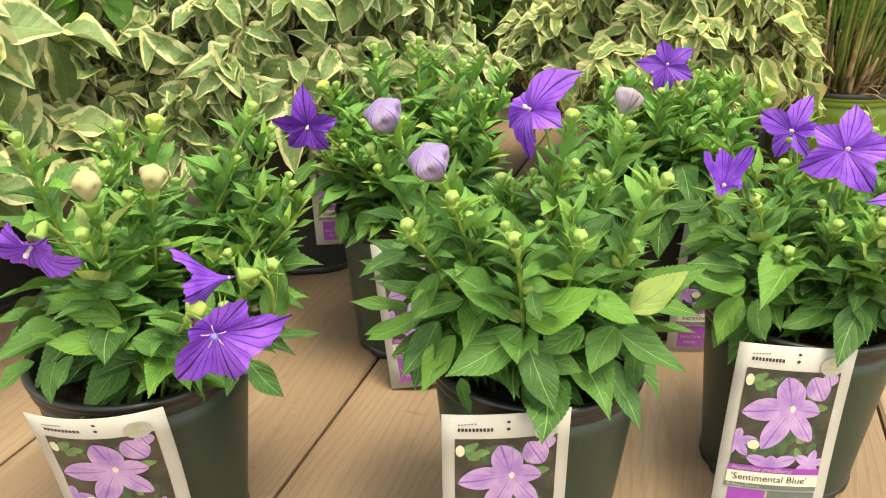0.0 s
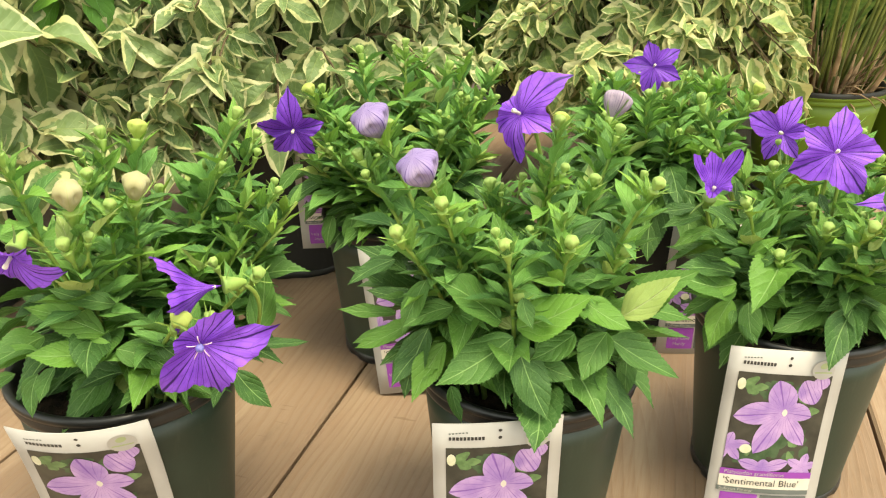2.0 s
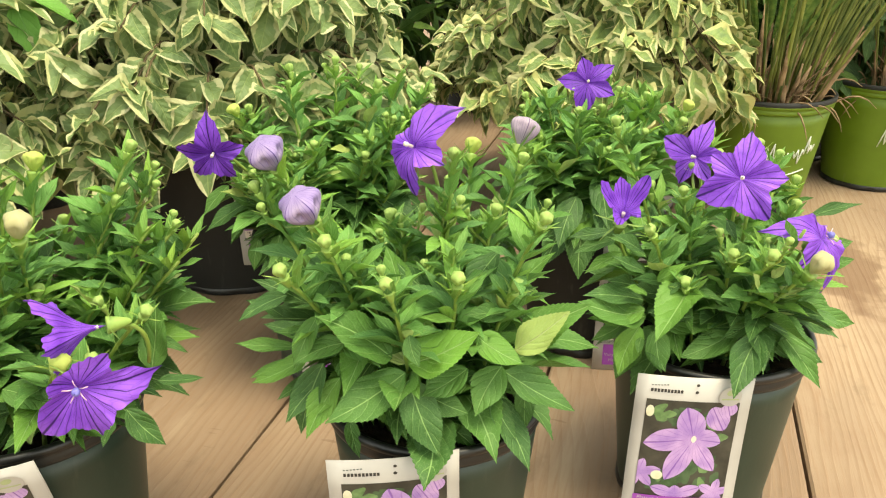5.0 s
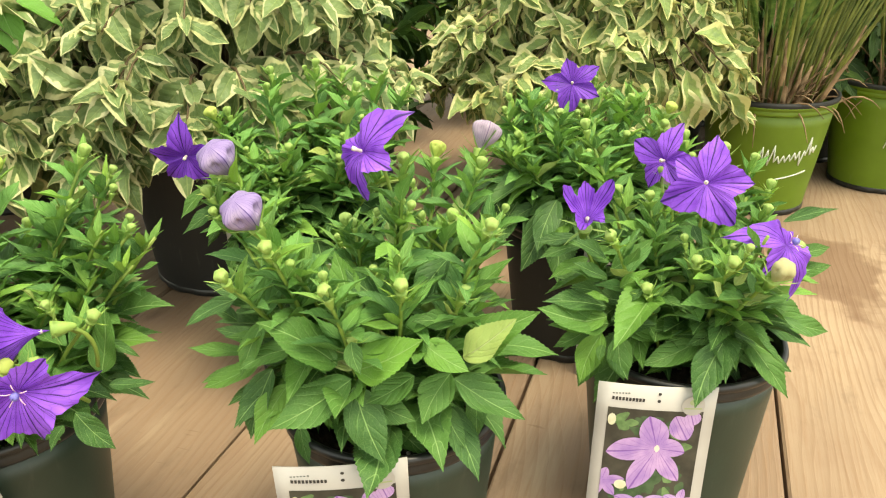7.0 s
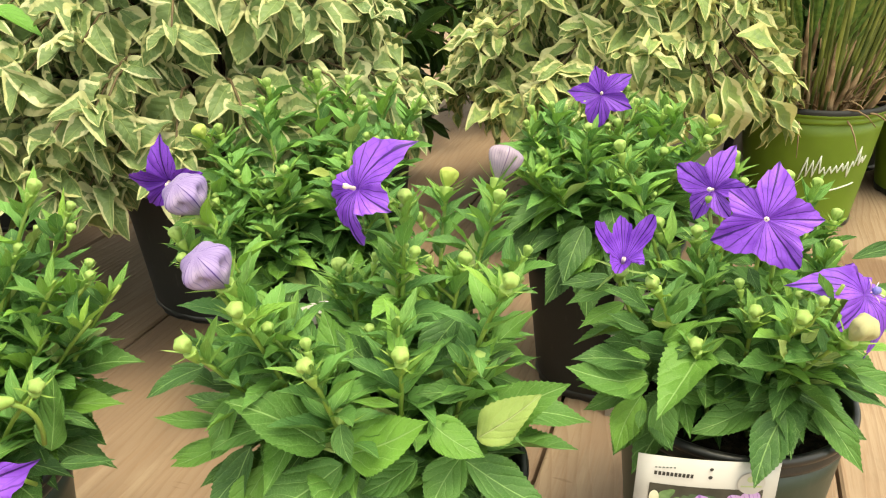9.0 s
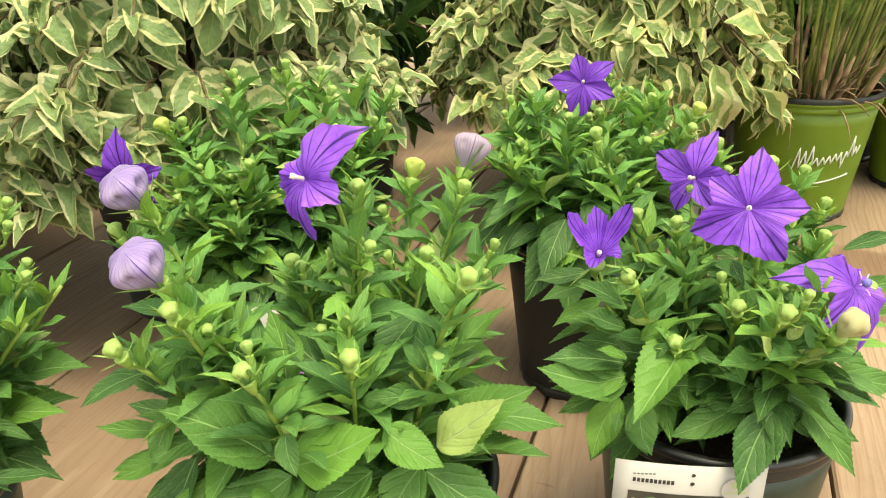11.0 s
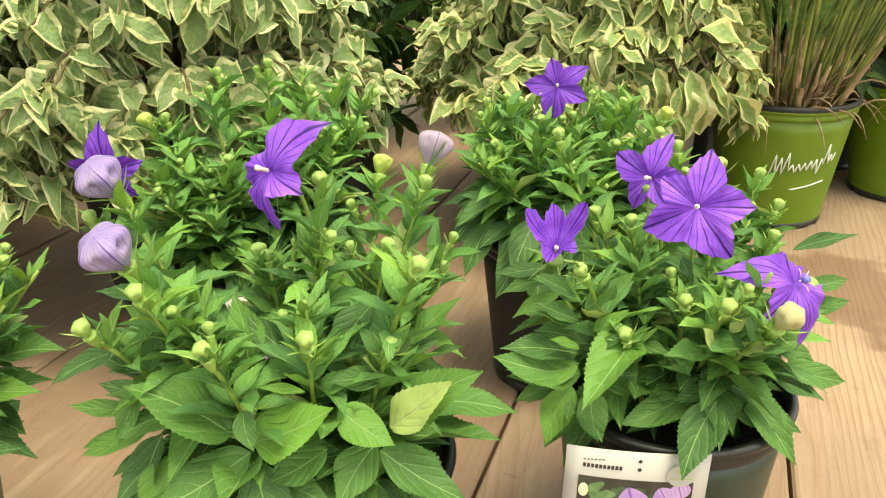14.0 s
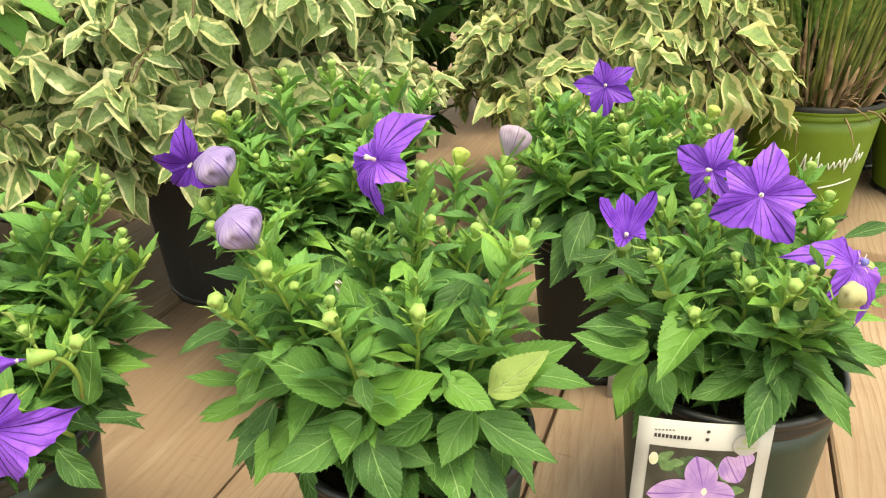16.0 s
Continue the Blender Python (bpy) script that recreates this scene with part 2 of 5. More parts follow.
M_POT = plastic("green_black_pot_plastic", rgb(0.017, 0.032, 0.021), rgb(0.025, 0.043, 0.029), 0.36)
M_RIM = plastic("black_rim_plastic", rgb(0.012, 0.013, 0.013), rgb(0.02, 0.021, 0.021), 0.3)
M_BLACKPOT = plastic("black_pot_plastic", rgb(0.007, 0.008, 0.007), rgb(0.012, 0.013, 0.012), 0.55)
M_GREYPOT = plastic("grey_pot_plastic", rgb(0.16, 0.15, 0.14), rgb(0.20, 0.19, 0.18), 0.45)
M_LIME = plastic("lime_green_pot_plastic", rgb(0.100, 0.172, 0.008), rgb(0.122, 0.205, 0.012), 0.42)
M_WHITE_INK = simple("white_ink", rgb(0.6, 0.64, 0.55), rgb(0.7, 0.72, 0.65), 60, 0.5)
M_GREY_INK = simple("grey_ink", rgb(0.03, 0.03, 0.03), rgb(0.05, 0.05, 0.05), 60, 0.5)
M_CARD = simple("white_tag_card", rgb(0.39, 0.37, 0.345), rgb(0.43, 0.41, 0.385), 30, 0.45)
M_PHOTO = simple("printed_photo_ground", rgb(0.026, 0.026, 0.022), rgb(0.062, 0.060, 0.046), 70, 0.3)
M_PHOTODARK = simple("printed_dark_leaf", rgb(0.03, 0.07, 0.03), rgb(0.07, 0.12, 0.06), 120, 0.3)
M_PHOTOLEAF = simple("printed_leaf", rgb(0.07, 0.14, 0.05), rgb(0.16, 0.27, 0.11), 120, 0.3)
M_PHOTOBUD = simple("printed_bud", rgb(0.55, 0.55, 0.36), rgb(0.66, 0.64, 0.5), 150, 0.3)
M_PURPLE_INK = simple("purple_ink", rgb(0.25, 0.045, 0.33), rgb(0.29, 0.06, 0.37), 60, 0.35)
M_SLATE_INK = simple("slate_ink", rgb(0.10, 0.12, 0.11), rgb(0.13, 0.15, 0.14), 60, 0.35)
M_CREAM_INK = simple("cream_ink", rgb(0.62, 0.57, 0.48), rgb(0.66, 0.61, 0.53), 60, 0.35)
M_TEXT = simple("dark_print", rgb(0.025, 0.025, 0.025), rgb(0.04, 0.04, 0.04), 60, 0.4)
M_OLIVE_INK = simple("olive_ink", rgb(0.30, 0.36, 0.18), rgb(0.36, 0.42, 0.22), 60, 0.4)


def wood():
    k = Nodes("weathered_pine_plank")
    place = k.coord("Object")
    r = k.t.nodes.new("ShaderNodeObjectInfo").outputs["Random"]
    off = k.node("ShaderNodeCombineXYZ", X=k.math("MULTIPLY", r, 3.1), Y=k.math("MULTIPLY", r, 17.0), Z=k.math("MULTIPLY", r, 5.0))
    vec = k.node("ShaderNodeVectorMath")
    vec.operation = "ADD"
    k.put(vec, 0, place), k.put(vec, 1, off.outputs[0])
    base = vec.outputs[0]
    warp = k.noise(k.mapped(base, (3.0, 0.6, 1)), 2.0, 3.0)
    x, y, z = k.xyz(base)
    rings = k.math("ADD", k.math("MULTIPLY", x, 95.0), k.math("MULTIPLY", warp, 15.0))
    saw = k.math("FRACT", rings)
    late = k.math("MULTIPLY", k.step(saw, 0.5, 0.92), k.math("SUBTRACT", 1.0, k.step(saw, 0.92, 1.0)))
    fibre = k.noise(k.mapped(base, (60, 2.4, 60)), 6.0, 4.0, 0.6)
    tone = k.noise(k.mapped(base, (2.5, 0.8, 1)), 2.2, 4.0)
    blotch = k.noise(base, 9.0, 4.0, 0.6)
    tone = k.math("ADD", tone, k.math("MULTIPLY", k.math("SUBTRACT", r, 0.5), 0.25))
    c = k.mix(k.step(tone, 0.3, 0.72), rgb(0.232, 0.160, 0.108), rgb(0.365, 0.266, 0.176))
    c = k.mix(k.math("MULTIPLY", late, k.math("MULTIPLY", tone, 0.62)), c, rgb(0.20, 0.118, 0.068))
    c = k.mix(k.math("MULTIPLY", k.step(fibre, 0.45, 0.75), 0.6), c, rgb(0.25, 0.155, 0.092))
    c = k.mix(k.math("MULTIPLY", k.step(blotch, 0.5, 0.78), 0.5), c, rgb(0.24, 0.155, 0.10))
    dirt = k.noise(k.mapped(base, (1.0, 0.45, 1)), 30.0, 5.0, 0.65)
    c = k.mix(k.math("MULTIPLY", k.step(dirt, 0.54, 0.72), 0.42), c, rgb(0.17, 0.115, 0.075))
    pale = k.noise(k.mapped(base, (4.0, 0.5, 1)), 7.0, 4.0, 0.6)
    c = k.mix(k.math("MULTIPLY", k.step(pale, 0.55, 0.75), 0.35), c, rgb(0.44, 0.345, 0.24))
    # short dark scratches across the grain
    scr = k.noise(k.mapped(base, (7.0, 44.0, 1)), 3.0, 2.0)
    where = k.noise(base, 5.0, 2.0)
    scratch = k.math("MULTIPLY", k.step(scr, 0.70, 0.76), k.step(where, 0.5, 0.6))
    c = k.mix(k.math("MULTIPLY", scratch, 0.5), c, rgb(0.16, 0.095, 0.055))
    # small pits and nail marks
    pit = k.node("ShaderNodeTexVoronoi", Vector=k.mapped(base, (1, 0.6, 1)), Scale=11.0)
    spot = k.math("SUBTRACT", 1.0, k.step(k.math("ADD", pit.outputs["Distance"], k.math("MULTIPLY", k.noise(base, 160.0), 0.04)), 0.03, 0.06))
    c = k.mix(k.math("MULTIPLY", spot, 0.75), c, rgb(0.09, 0.05, 0.03))
    # one old wet stain with a ragged edge
    geo = k.t.nodes.new("ShaderNodeNewGeometry").outputs["Position"]
    gx, gy, gz = k.xyz(geo)
    sx = k.math("MULTIPLY", k.math("SUBTRACT", gx, k.math("ADD", 0.47, k.math("MULTIPLY", gy, 0.18))), 11.0)
    sy = k.math("MULTIPLY", k.math("SUBTRACT", gy, 1.06), 6.5)
    d = k.math("SQRT", k.math("ADD", k.math("MULTIPLY", sx, sx), k.math("MULTIPLY", sy, sy)))
    d = k.math("ADD", d, k.math("MULTIPLY", k.math("SUBTRACT", k.noise(geo, 16.0, 4.0), 0.5), 1.8))
    wet = k.math("MULTIPLY", k.math("SUBTRACT", 1.0, k.step(d, 0.6, 0.95)), 0.7)
    c = k.mix(wet, c, rgb(0.15, 0.085, 0.05))
    h = k.math("ADD", k.math("MULTIPLY", fibre, 0.7), k.math("MULTIPLY", late, 0.35))
    h = k.math("SUBTRACT", h, k.math("MULTIPLY", spot, 1.0))
    k.bump(h, 0.6, 0.0015)
    return k.done(c, k.math("ADD", 0.65, k.math("MULTIPLY", fibre, 0.2)), 0.2)


M_WOOD = wood()
M_GROUND = simple("bare_ground", rgb(0.06, 0.05, 0.04), rgb(0.13, 0.11, 0.09), 6, 0.9, 0.2, 0.6, 0.01)


# ---- mesh helpers ----
def link(name, mesh, parent=None, m=None, label=""):
    ob = new(name, mesh)
    if parent is not None:
        ob.parent = parent
    if m is not None:
        ob.matrix_basis = m
    return tagged(ob, label)


def thing(name, m, label, category, group="", kind=""):
    ob = new(name)
    ob.empty_display_size = 0.02
    ob.matrix_basis = m
    return tagged(ob, label, category, group, kind)


def mesh_of(name, verts, faces, mat, uvs=None, smooth=True):
    me = bpy.data.meshes.new(name)
    me.from_pydata([tuple(v) for v in verts], [], faces)
    if uvs is not None:
        layer = me.uv_layers.new(name="UVMap")
        loops = np.empty(len(me.loops), dtype=np.int32)
        me.loops.foreach_get("vertex_index", loops)
        layer.data.foreach_set("uv", np.asarray(uvs, dtype=np.float32)[loops].ravel())
    me.materials.append(mat)
    if smooth:
        me.polygons.foreach_set("use_smooth", [True] * len(me.polygons))
    me.update()
    return me


def grid_faces(rows, cols, wrap=False):
    out = []
    last = cols if wrap else cols - 1
    for i in range(rows - 1):
        for j in range(last):
            k = (j + 1) % cols
            out.append((i * cols + j, i * cols + k, (i + 1) * cols + k, (i + 1) * cols + j))
    return out


def tube_mesh(name, pts, radii, mat, sides=6):
    pts = [Vector(p) for p in pts]
    verts, n = [], len(pts)
    ref = Vector((0.31, 0.95, 0.05))
    for i, p in enumerate(pts):
        d = (pts[min(i + 1, n - 1)] - pts[max(i - 1, 0)]).normalized()
        a = d.cross(ref).normalized()
        b = d.cross(a).normalized()
        for s in range(sides):
            w = 2 * math.pi * s / sides
            verts.append(p + (a * math.cos(w) + b * math.sin(w)) * radii[i])
    faces = grid_faces(n, sides, True)
    faces += [tuple(range(sides))[::-1], tuple((n - 1) * sides + s for s in range(sides))]
    return mesh_of(name, verts, faces, mat)


def lathe_mesh(name, profile, mat, segs=48, wave=None, smooth=True):
    """A turned shape; profile: rows of (radius, height)."""
    verts = []
    for r, z in profile:
        for s in range(segs):
            a = 2 * math.pi * s / segs
            k = wave(a, r, z) if wave else 0.0
            verts.append(((r + k) * math.cos(a), (r + k) * math.sin(a), z))
    me = mesh_of(name, verts, grid_faces(len(profile), segs, True), mat, smooth=smooth)
    return me


def bezier(a, b, c, t):
    return a * (1 - t) ** 2 + b * 2 * t * (1 - t) + c * t * t


# ---- leaves ----
def leaf_mesh(name, mat, rng, width, teeth=0.05, fold=0.18, droop=0.25, wave=0.03, rows=13, belly=0.42, tip=1.0):
    """A leaf of length 1 along +Y, upper face +Z."""
    verts, uvs = [], []
    cols = (-1.0, -0.55, 0.0, 0.55, 1.0)
    ph, twist = rng.uniform(0, 6.28), rng.uniform(-0.35, 0.35)
    bend = rng.uniform(-0.08, 0.08)
    for i in range(rows):
        v = i / (rows - 1)
        prof = (math.sin(math.pi * v ** (math.log(0.5) / math.log(belly))) ** (0.85 if v < belly else tip)) if 0 < v < 1 else 0.0
        half = 0.5 * width * max(prof, 0.035 if v < 0.5 else 0.004)
        for c in cols:
            w = half * c
            if abs(c) == 1.0 and 0 < i < rows - 1:
                w *= 1 + teeth * (1.6 if i % 2 else -0.6)
            x = w + bend * math.sin(math.pi * v)
            yy = v + (0.012 if abs(c) == 1.0 and i % 2 and teeth else 0.0)
            z = fold * abs(w) * 1.2 - droop * v * v + wave * math.sin(9 * v + ph + 1.6 * c) * abs(c) * prof
            z += twist * w * v
            verts.append((x, yy, z))
            uvs.append((0.5 + 0.5 * c * (0.25 + 0.75 * prof), v))
    return mesh_of(name, verts, grid_faces(rows, len(cols)), mat, uvs)


rs = random.Random(11)
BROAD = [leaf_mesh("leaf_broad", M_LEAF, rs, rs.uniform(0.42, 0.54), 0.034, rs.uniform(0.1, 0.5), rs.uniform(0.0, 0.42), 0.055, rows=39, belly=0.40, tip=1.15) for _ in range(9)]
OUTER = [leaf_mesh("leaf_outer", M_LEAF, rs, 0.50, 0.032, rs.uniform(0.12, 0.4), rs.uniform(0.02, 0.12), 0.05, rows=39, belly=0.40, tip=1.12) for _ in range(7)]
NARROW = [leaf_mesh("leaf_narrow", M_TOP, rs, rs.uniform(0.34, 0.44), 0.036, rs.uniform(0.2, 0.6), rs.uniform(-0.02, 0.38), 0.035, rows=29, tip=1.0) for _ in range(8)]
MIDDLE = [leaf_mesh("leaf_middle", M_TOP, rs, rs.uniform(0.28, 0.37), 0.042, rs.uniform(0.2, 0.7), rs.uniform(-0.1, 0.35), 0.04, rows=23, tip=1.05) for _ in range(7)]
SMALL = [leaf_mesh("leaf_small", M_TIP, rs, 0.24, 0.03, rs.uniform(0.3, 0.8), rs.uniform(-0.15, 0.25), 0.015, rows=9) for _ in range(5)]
PALE = [leaf_mesh("leaf_pale", M_PALE, rs, 0.45, 0.026, 0.3, rs.uniform(0.0, 0.3), 0.05, rows=29) for _ in range(2)]
VARIEG = [leaf_mesh("leaf_variegated", M_VAR, rs, rs.uniform(0.44, 0.60), 0.0, rs.uniform(0.15, 0.7), rs.uniform(0.05, 0.7), rs.uniform(0.07, 0.16), rows=19, belly=0.47, tip=0.82) for _ in range(12)]
GOLDEN = [leaf_mesh("leaf_golden", M_VAR_GOLD, rs, rs.uniform(0.40, 0.56), 0.0, rs.uniform(0.15, 0.7), rs.uniform(0.05, 0.7), rs.uniform(0.07, 0.16), rows=19, belly=0.47, tip=0.82) for _ in range(12)]
SHRUB = [leaf_mesh("leaf_shrub", M_SHADE, rs, 0.36, 0.04, 0.3, rs.uniform(0.1, 0.4), 0.03, rows=9) for _ in range(4)]
PLAIN = [leaf_mesh("leaf_plain", M_PLAIN, rs, 0.48, 0.03, 0.25, rs.uniform(0.1, 0.35), 0.03) for _ in range(3)]


def leaf_pose(base, direction, length, width=1.0, up=(0, 0, 1), roll=0.0):
    """width: a factor on the leaf's own breadth."""
    d = Vector(direction).normalized()
    n = Vector(up)
    n = n - d * n.dot(d)
    if n.length < 0.05:
        n = Vector((0.3, -0.9, 0.2)) - d * Vector((0.3, -0.9, 0.2)).dot(d)
    n.normalize()
    n.rotate(Matrix.Rotation(roll, 3, d))
    x = d.cross(n)
    m = Matrix((x, d, n)).transposed().to_4x4()
    return Matrix.Translation(base) @ m @ Matrix.Diagonal((length * width, length, length, 1))


def joined(name, pieces, mat):
    """Many small pieces (mesh, pose) in one mesh."""
    vs, fs, uv, at = [], [], [], 0
    cache = {}
    for me, m in pieces:
        if me.name not in cache:
            co = np.empty(len(me.vertices) * 3)
            me.vertices.foreach_get("co", co)
            lp = np.empty(len(me.loops), dtype=np.int32)
            me.loops.foreach_get("vertex_index", lp)
            u = np.empty(len(me.loops) * 2)
            me.uv_layers[0].data.foreach_get("uv", u)
            pu = np.zeros((len(me.vertices), 2))
            pu[lp] = u.reshape(-1, 2)
            cache[me.name] = (co.reshape(-1, 3), [tuple(p.vertices) for p in me.polygons], pu)
        co, faces, pu = cache[me.name]
        mm = np.array(m)
        vs.append(co @ mm[:3, :3].T + mm[:3, 3])
        fs += [tuple(i + at for i in f) for f in faces]
        uv.append(pu)
        at += len(co)
    return mesh_of(name, np.vstack(vs), fs, mat, np.vstack(uv))


# ---- flowers and buds ----
def star(R, spin=0.0):
    """Five even lobes."""
    return [(spin + 72 * i, R * (1.0, 1.08, 0.94, 1.05, 0.97)[i], 0.0) for i in range(5)]


def corolla_mesh(rng, lobes, cup, reflex, ruffle=0.08, sinus=0.60, mat=None):
    """lobes: five rows of (degrees round the axis, length, lift of the tip)."""
    rings, per = 17, 18
    lobes = sorted(lobes)
    R = sum(l[1] for l in lobes) / 5
    verts, uvs = [], []
    ph, ph2 = rng.uniform(0, 6.28), rng.uniform(0, 6.28)
    turn = [rng.uniform(-1, 1) * (0.15 if cup > 0.8 else 0.32) for _ in range(5)]
    for i in range(rings):
        s = i / (rings - 1)
        for k in range(5):
            deg, length, lift = lobes[k]
            before, after = lobes[k - 1], lobes[(k + 1) % 5]
            lo = ((deg - before[0]) % 360) / 2
            hi = ((after[0] - deg) % 360) / 2
            for j in range(per):
                p = 2 * j / per - 1
                a = radians(deg + p * (lo if p < 0 else hi))
                other = before if p < 0 else after
                notch = min(sinus * 0.5 * (length + other[1]), 0.92 * min(length, other[1]))
                w = 0.85 * (1 - abs(p)) + 0.15 * (1 - p * p)
                edge = notch + (length - notch) * w + 0.07 * length * math.exp(-(p / 0.12) ** 2)
                edge *= 0.94 + 0.018 * math.sin(31 * a + ph) + 0.014 * math.sin(53 * a + ph2)
                r = s * edge
                q = r / R
                z = cup * R * (1.25 * q ** 0.55 - 0.35 * q) - reflex * R * q ** 3
                z += R * 0.13 * s * (abs(p) ** 1.5 - 0.4)
                z += R * ruffle * math.sin(3.1 * a + ph) * s ** 2 + R * (0.030 * math.sin(17 * a + ph) + 0.022 * math.sin(29 * a + ph2)) * s ** 3
                z += R * turn[k] * p * (1 - abs(p)) * s ** 2 - R * 0.09 * (1 - abs(p)) ** 4 * s ** 2
                z += length * lift * (1 - abs(p) ** 1.5) * s ** 2.5
                rr = r * max(1 - 0.5 * max(cup - 0.3, 0) * q, 0.4)
                verts.append((rr * math.cos(a), rr * math.sin(a), z))
                uvs.append((0.5 + 0.5 * p, s))
    return mesh_of("corolla", verts, grid_faces(rings, 5 * per, True), mat or M_PETAL, uvs)


PISTIL = lathe_mesh("pistil", [(0.0004, 0.0), (0.0016, 0.001), (0.0013, 0.006), (0.0020, 0.0085), (0.0019, 0.0105), (0.0006, 0.0115)], M_PISTIL, 10)
KNOB = lathe_mesh("knob", [(0.0004, 0.0), (0.0028, 0.001), (0.0032, 0.004), (0.0018, 0.006), (0.0004, 0.0065)], M_BLUE, 10)
STAMEN = tube_mesh("stamen", [(0.002, 0, 0.002), (0.006, 0, 0.005), (0.010, 0, 0.006)], [0.0005, 0.0005, 0.0004], M_STAMEN, 5)


def sepal_mesh():
    return leaf_mesh("sepal", M_CALYX, random.Random(5), 0.095, 0.0, 0.3, -0.12, 0.0, rows=7, belly=0.3)


SEPAL = sepal_mesh()


def cup_mesh():
    return lathe_mesh("receptacle", [(0.0012, -0.0135), (0.0024, -0.0120), (0.0042, -0.0060), (0.0054, -0.0012), (0.0057, 0.0006), (0.0045, 0.0010), (0.0004, 0.0010)], M_CALYX, 14)


CUP = cup_mesh()


def calyx(parent, m, size=1.0, rise=0.55):
    """Green cup with five thin sepals under a bud or a flower, one mesh."""
    key = "calyx" if rise > 0 else "open_calyx"
    if key not in bpy.data.meshes:
        vs, fs = [], []
        drop = 0.0 if rise > 0 else -0.0006
        for me, mm in [(CUP, Matrix.Translation((0, 0, drop)))] + [(SEPAL, leaf_pose((0.004 * math.cos(a), 0.004 * math.sin(a), -0.0005 + drop), (math.cos(a), math.sin(a), rise), 0.019, 1.0)) for a in [2 * math.pi * i / 5 for i in range(5)]]:
            at = len(vs)
            vs += [mm @ v.co for v in me.vertices]
            fs += [tuple(i + at for i in p.vertices) for p in me.polygons]
        mesh_of(key, vs, fs, M_CALYX)
    return link("calyx", bpy.data.meshes[key], parent, m @ Matrix.Scale(size, 4))


def bud_mesh(name, mat, size, ratio, puff, dents):
    """A closed five-ribbed bud standing on its base."""
    rings, segs = 17, 50
    verts, uvs = [], []
    for i in range(rings):
        v = i / (rings - 1)
        if puff > 0.12:
            prof = 0.16 + 0.84 * math.sin(math.pi / 2 * v / 0.72) ** 1.2 if v < 0.72 else max(math.cos(math.pi / 2 * (v - 0.72) / 0.28), 0.03) ** 0.5
        else:
            prof = math.sin(math.pi * min(max(v, 0.03), 0.985) ** 0.95) ** 0.75 * (1.12 - 0.3 * v)
        for j in range(segs):
            a = 2 * math.pi * j / segs
            lobe = 5 * a / (2 * math.pi)
            p = 2 * (lobe - math.floor(lobe)) - 1
            corner = 1 + puff * ((1 - abs(p)) ** 1.15 - 0.45) * (0.35 + 0.65 * v)
            r = 0.5 * prof * corner
            r -= dents * math.exp(-((v - 0.62) / 0.11) ** 2 - ((1 - abs(p)) / 0.34) ** 2)
            verts.append((size * r * math.cos(a), size * r * math.sin(a), size * ratio * v))
            uvs.append((0.5 + 0.5 * p, 0.35 + 0.4 * v))
    faces = grid_faces(rings, segs, True) + [tuple((rings - 1) * segs + s for s in range(segs))]
    return mesh_of(name, verts, faces, mat, uvs)


BUDS = {
    "lavender": (bud_mesh("lavender_bud", M_LAV, 0.0262, 0.98, 0.24, 0.17), 0.0250, "puffed lavender balloon bud"),
    "pale": (bud_mesh("pale_bud", M_PALELAV, 0.0215, 1.05, 0.22, 0.05), 0.021, "pale lavender balloon bud"),
    "cream": (bud_mesh("cream_bud", M_CREAM, 0.0162, 1.36, 0.2, 0.13), 0.020, "creamy white balloon bud"),
    "yellow": (bud_mesh("yellow_bud", M_YELLOW, 0.013, 1.1, 0.16, 0.08), 0.013, "yellow-green swelling bud"),
    "green": (bud_mesh("green_bud", M_GBUD, 0.0084, 1.25, 0.22, 0.05), 0.0086, ""),
    "tiny": (bud_mesh("tiny_bud", M_GBUD, 0.0060, 1.3, 0.2, 0.03), 0.0058, ""),
}


def upright(at, axis):
    return Matrix.Translation(at) @ Vector(axis).to_track_quat("Z", "Y").to_matrix().to_4x4()


def facing_pose(at, axis):
    """Z along the axis, Y as near to the world's up as it can be."""
    z = Vector(axis).normalized()
    y = Vector((0, 0, 1)) - z * z.z
    y.normalize()
    return Matrix.Translation(at) @ Matrix((y.cross(z), y, z)).transposed().to_4x4()


def bud(plant, at, axis, kind):
    me, size, label = BUDS[kind]
    m = upright(at, axis)
    spin = Matrix.Rotation(radians(-90 + 36) + random.uniform(-0.25, 0.25), 4, "Z")
    b = link("bud", me, plant, m @ spin @ Matrix.Scale(random.uniform(0.93, 1.07), 4), label)
    calyx(b, Matrix.Scale({"green": 0.62, "tiny": 0.42, "yellow": 0.82}.get(kind, 0.92), 4))
    return b


def flower(plant, at, facing, lobes, cup, reflex, seed, sinus=0.6, stamens=False, mat=None):
    rng = random.Random(seed)
    m = facing_pose(at, facing)
    f = link("flower", corolla_mesh(rng, lobes, cup, reflex, 0.07, sinus, mat), plant, m, "open violet star-shaped bell flower with dark veins")
    if stamens:
        link("pistil", KNOB, f, Matrix.Translation((0, 0, 0.006)) @ Matrix.Scale(0.8, 4))
        for i in range(5):
            link("stamen", STAMEN, f, Matrix.Rotation(2 * math.pi * i / 5 + 0.4, 4, "Z") @ Matrix.Translation((0, 0, 0.004)) @ Matrix.Scale(0.75, 4))
    else:
        link("pistil", PISTIL, f, Matrix.Translation((0, 0, 0.0036)) @ Matrix.Scale(0.8, 4))
    calyx(f, Matrix.Translation((0, 0, -0.0006)), 1.0, -0.35)
    return f


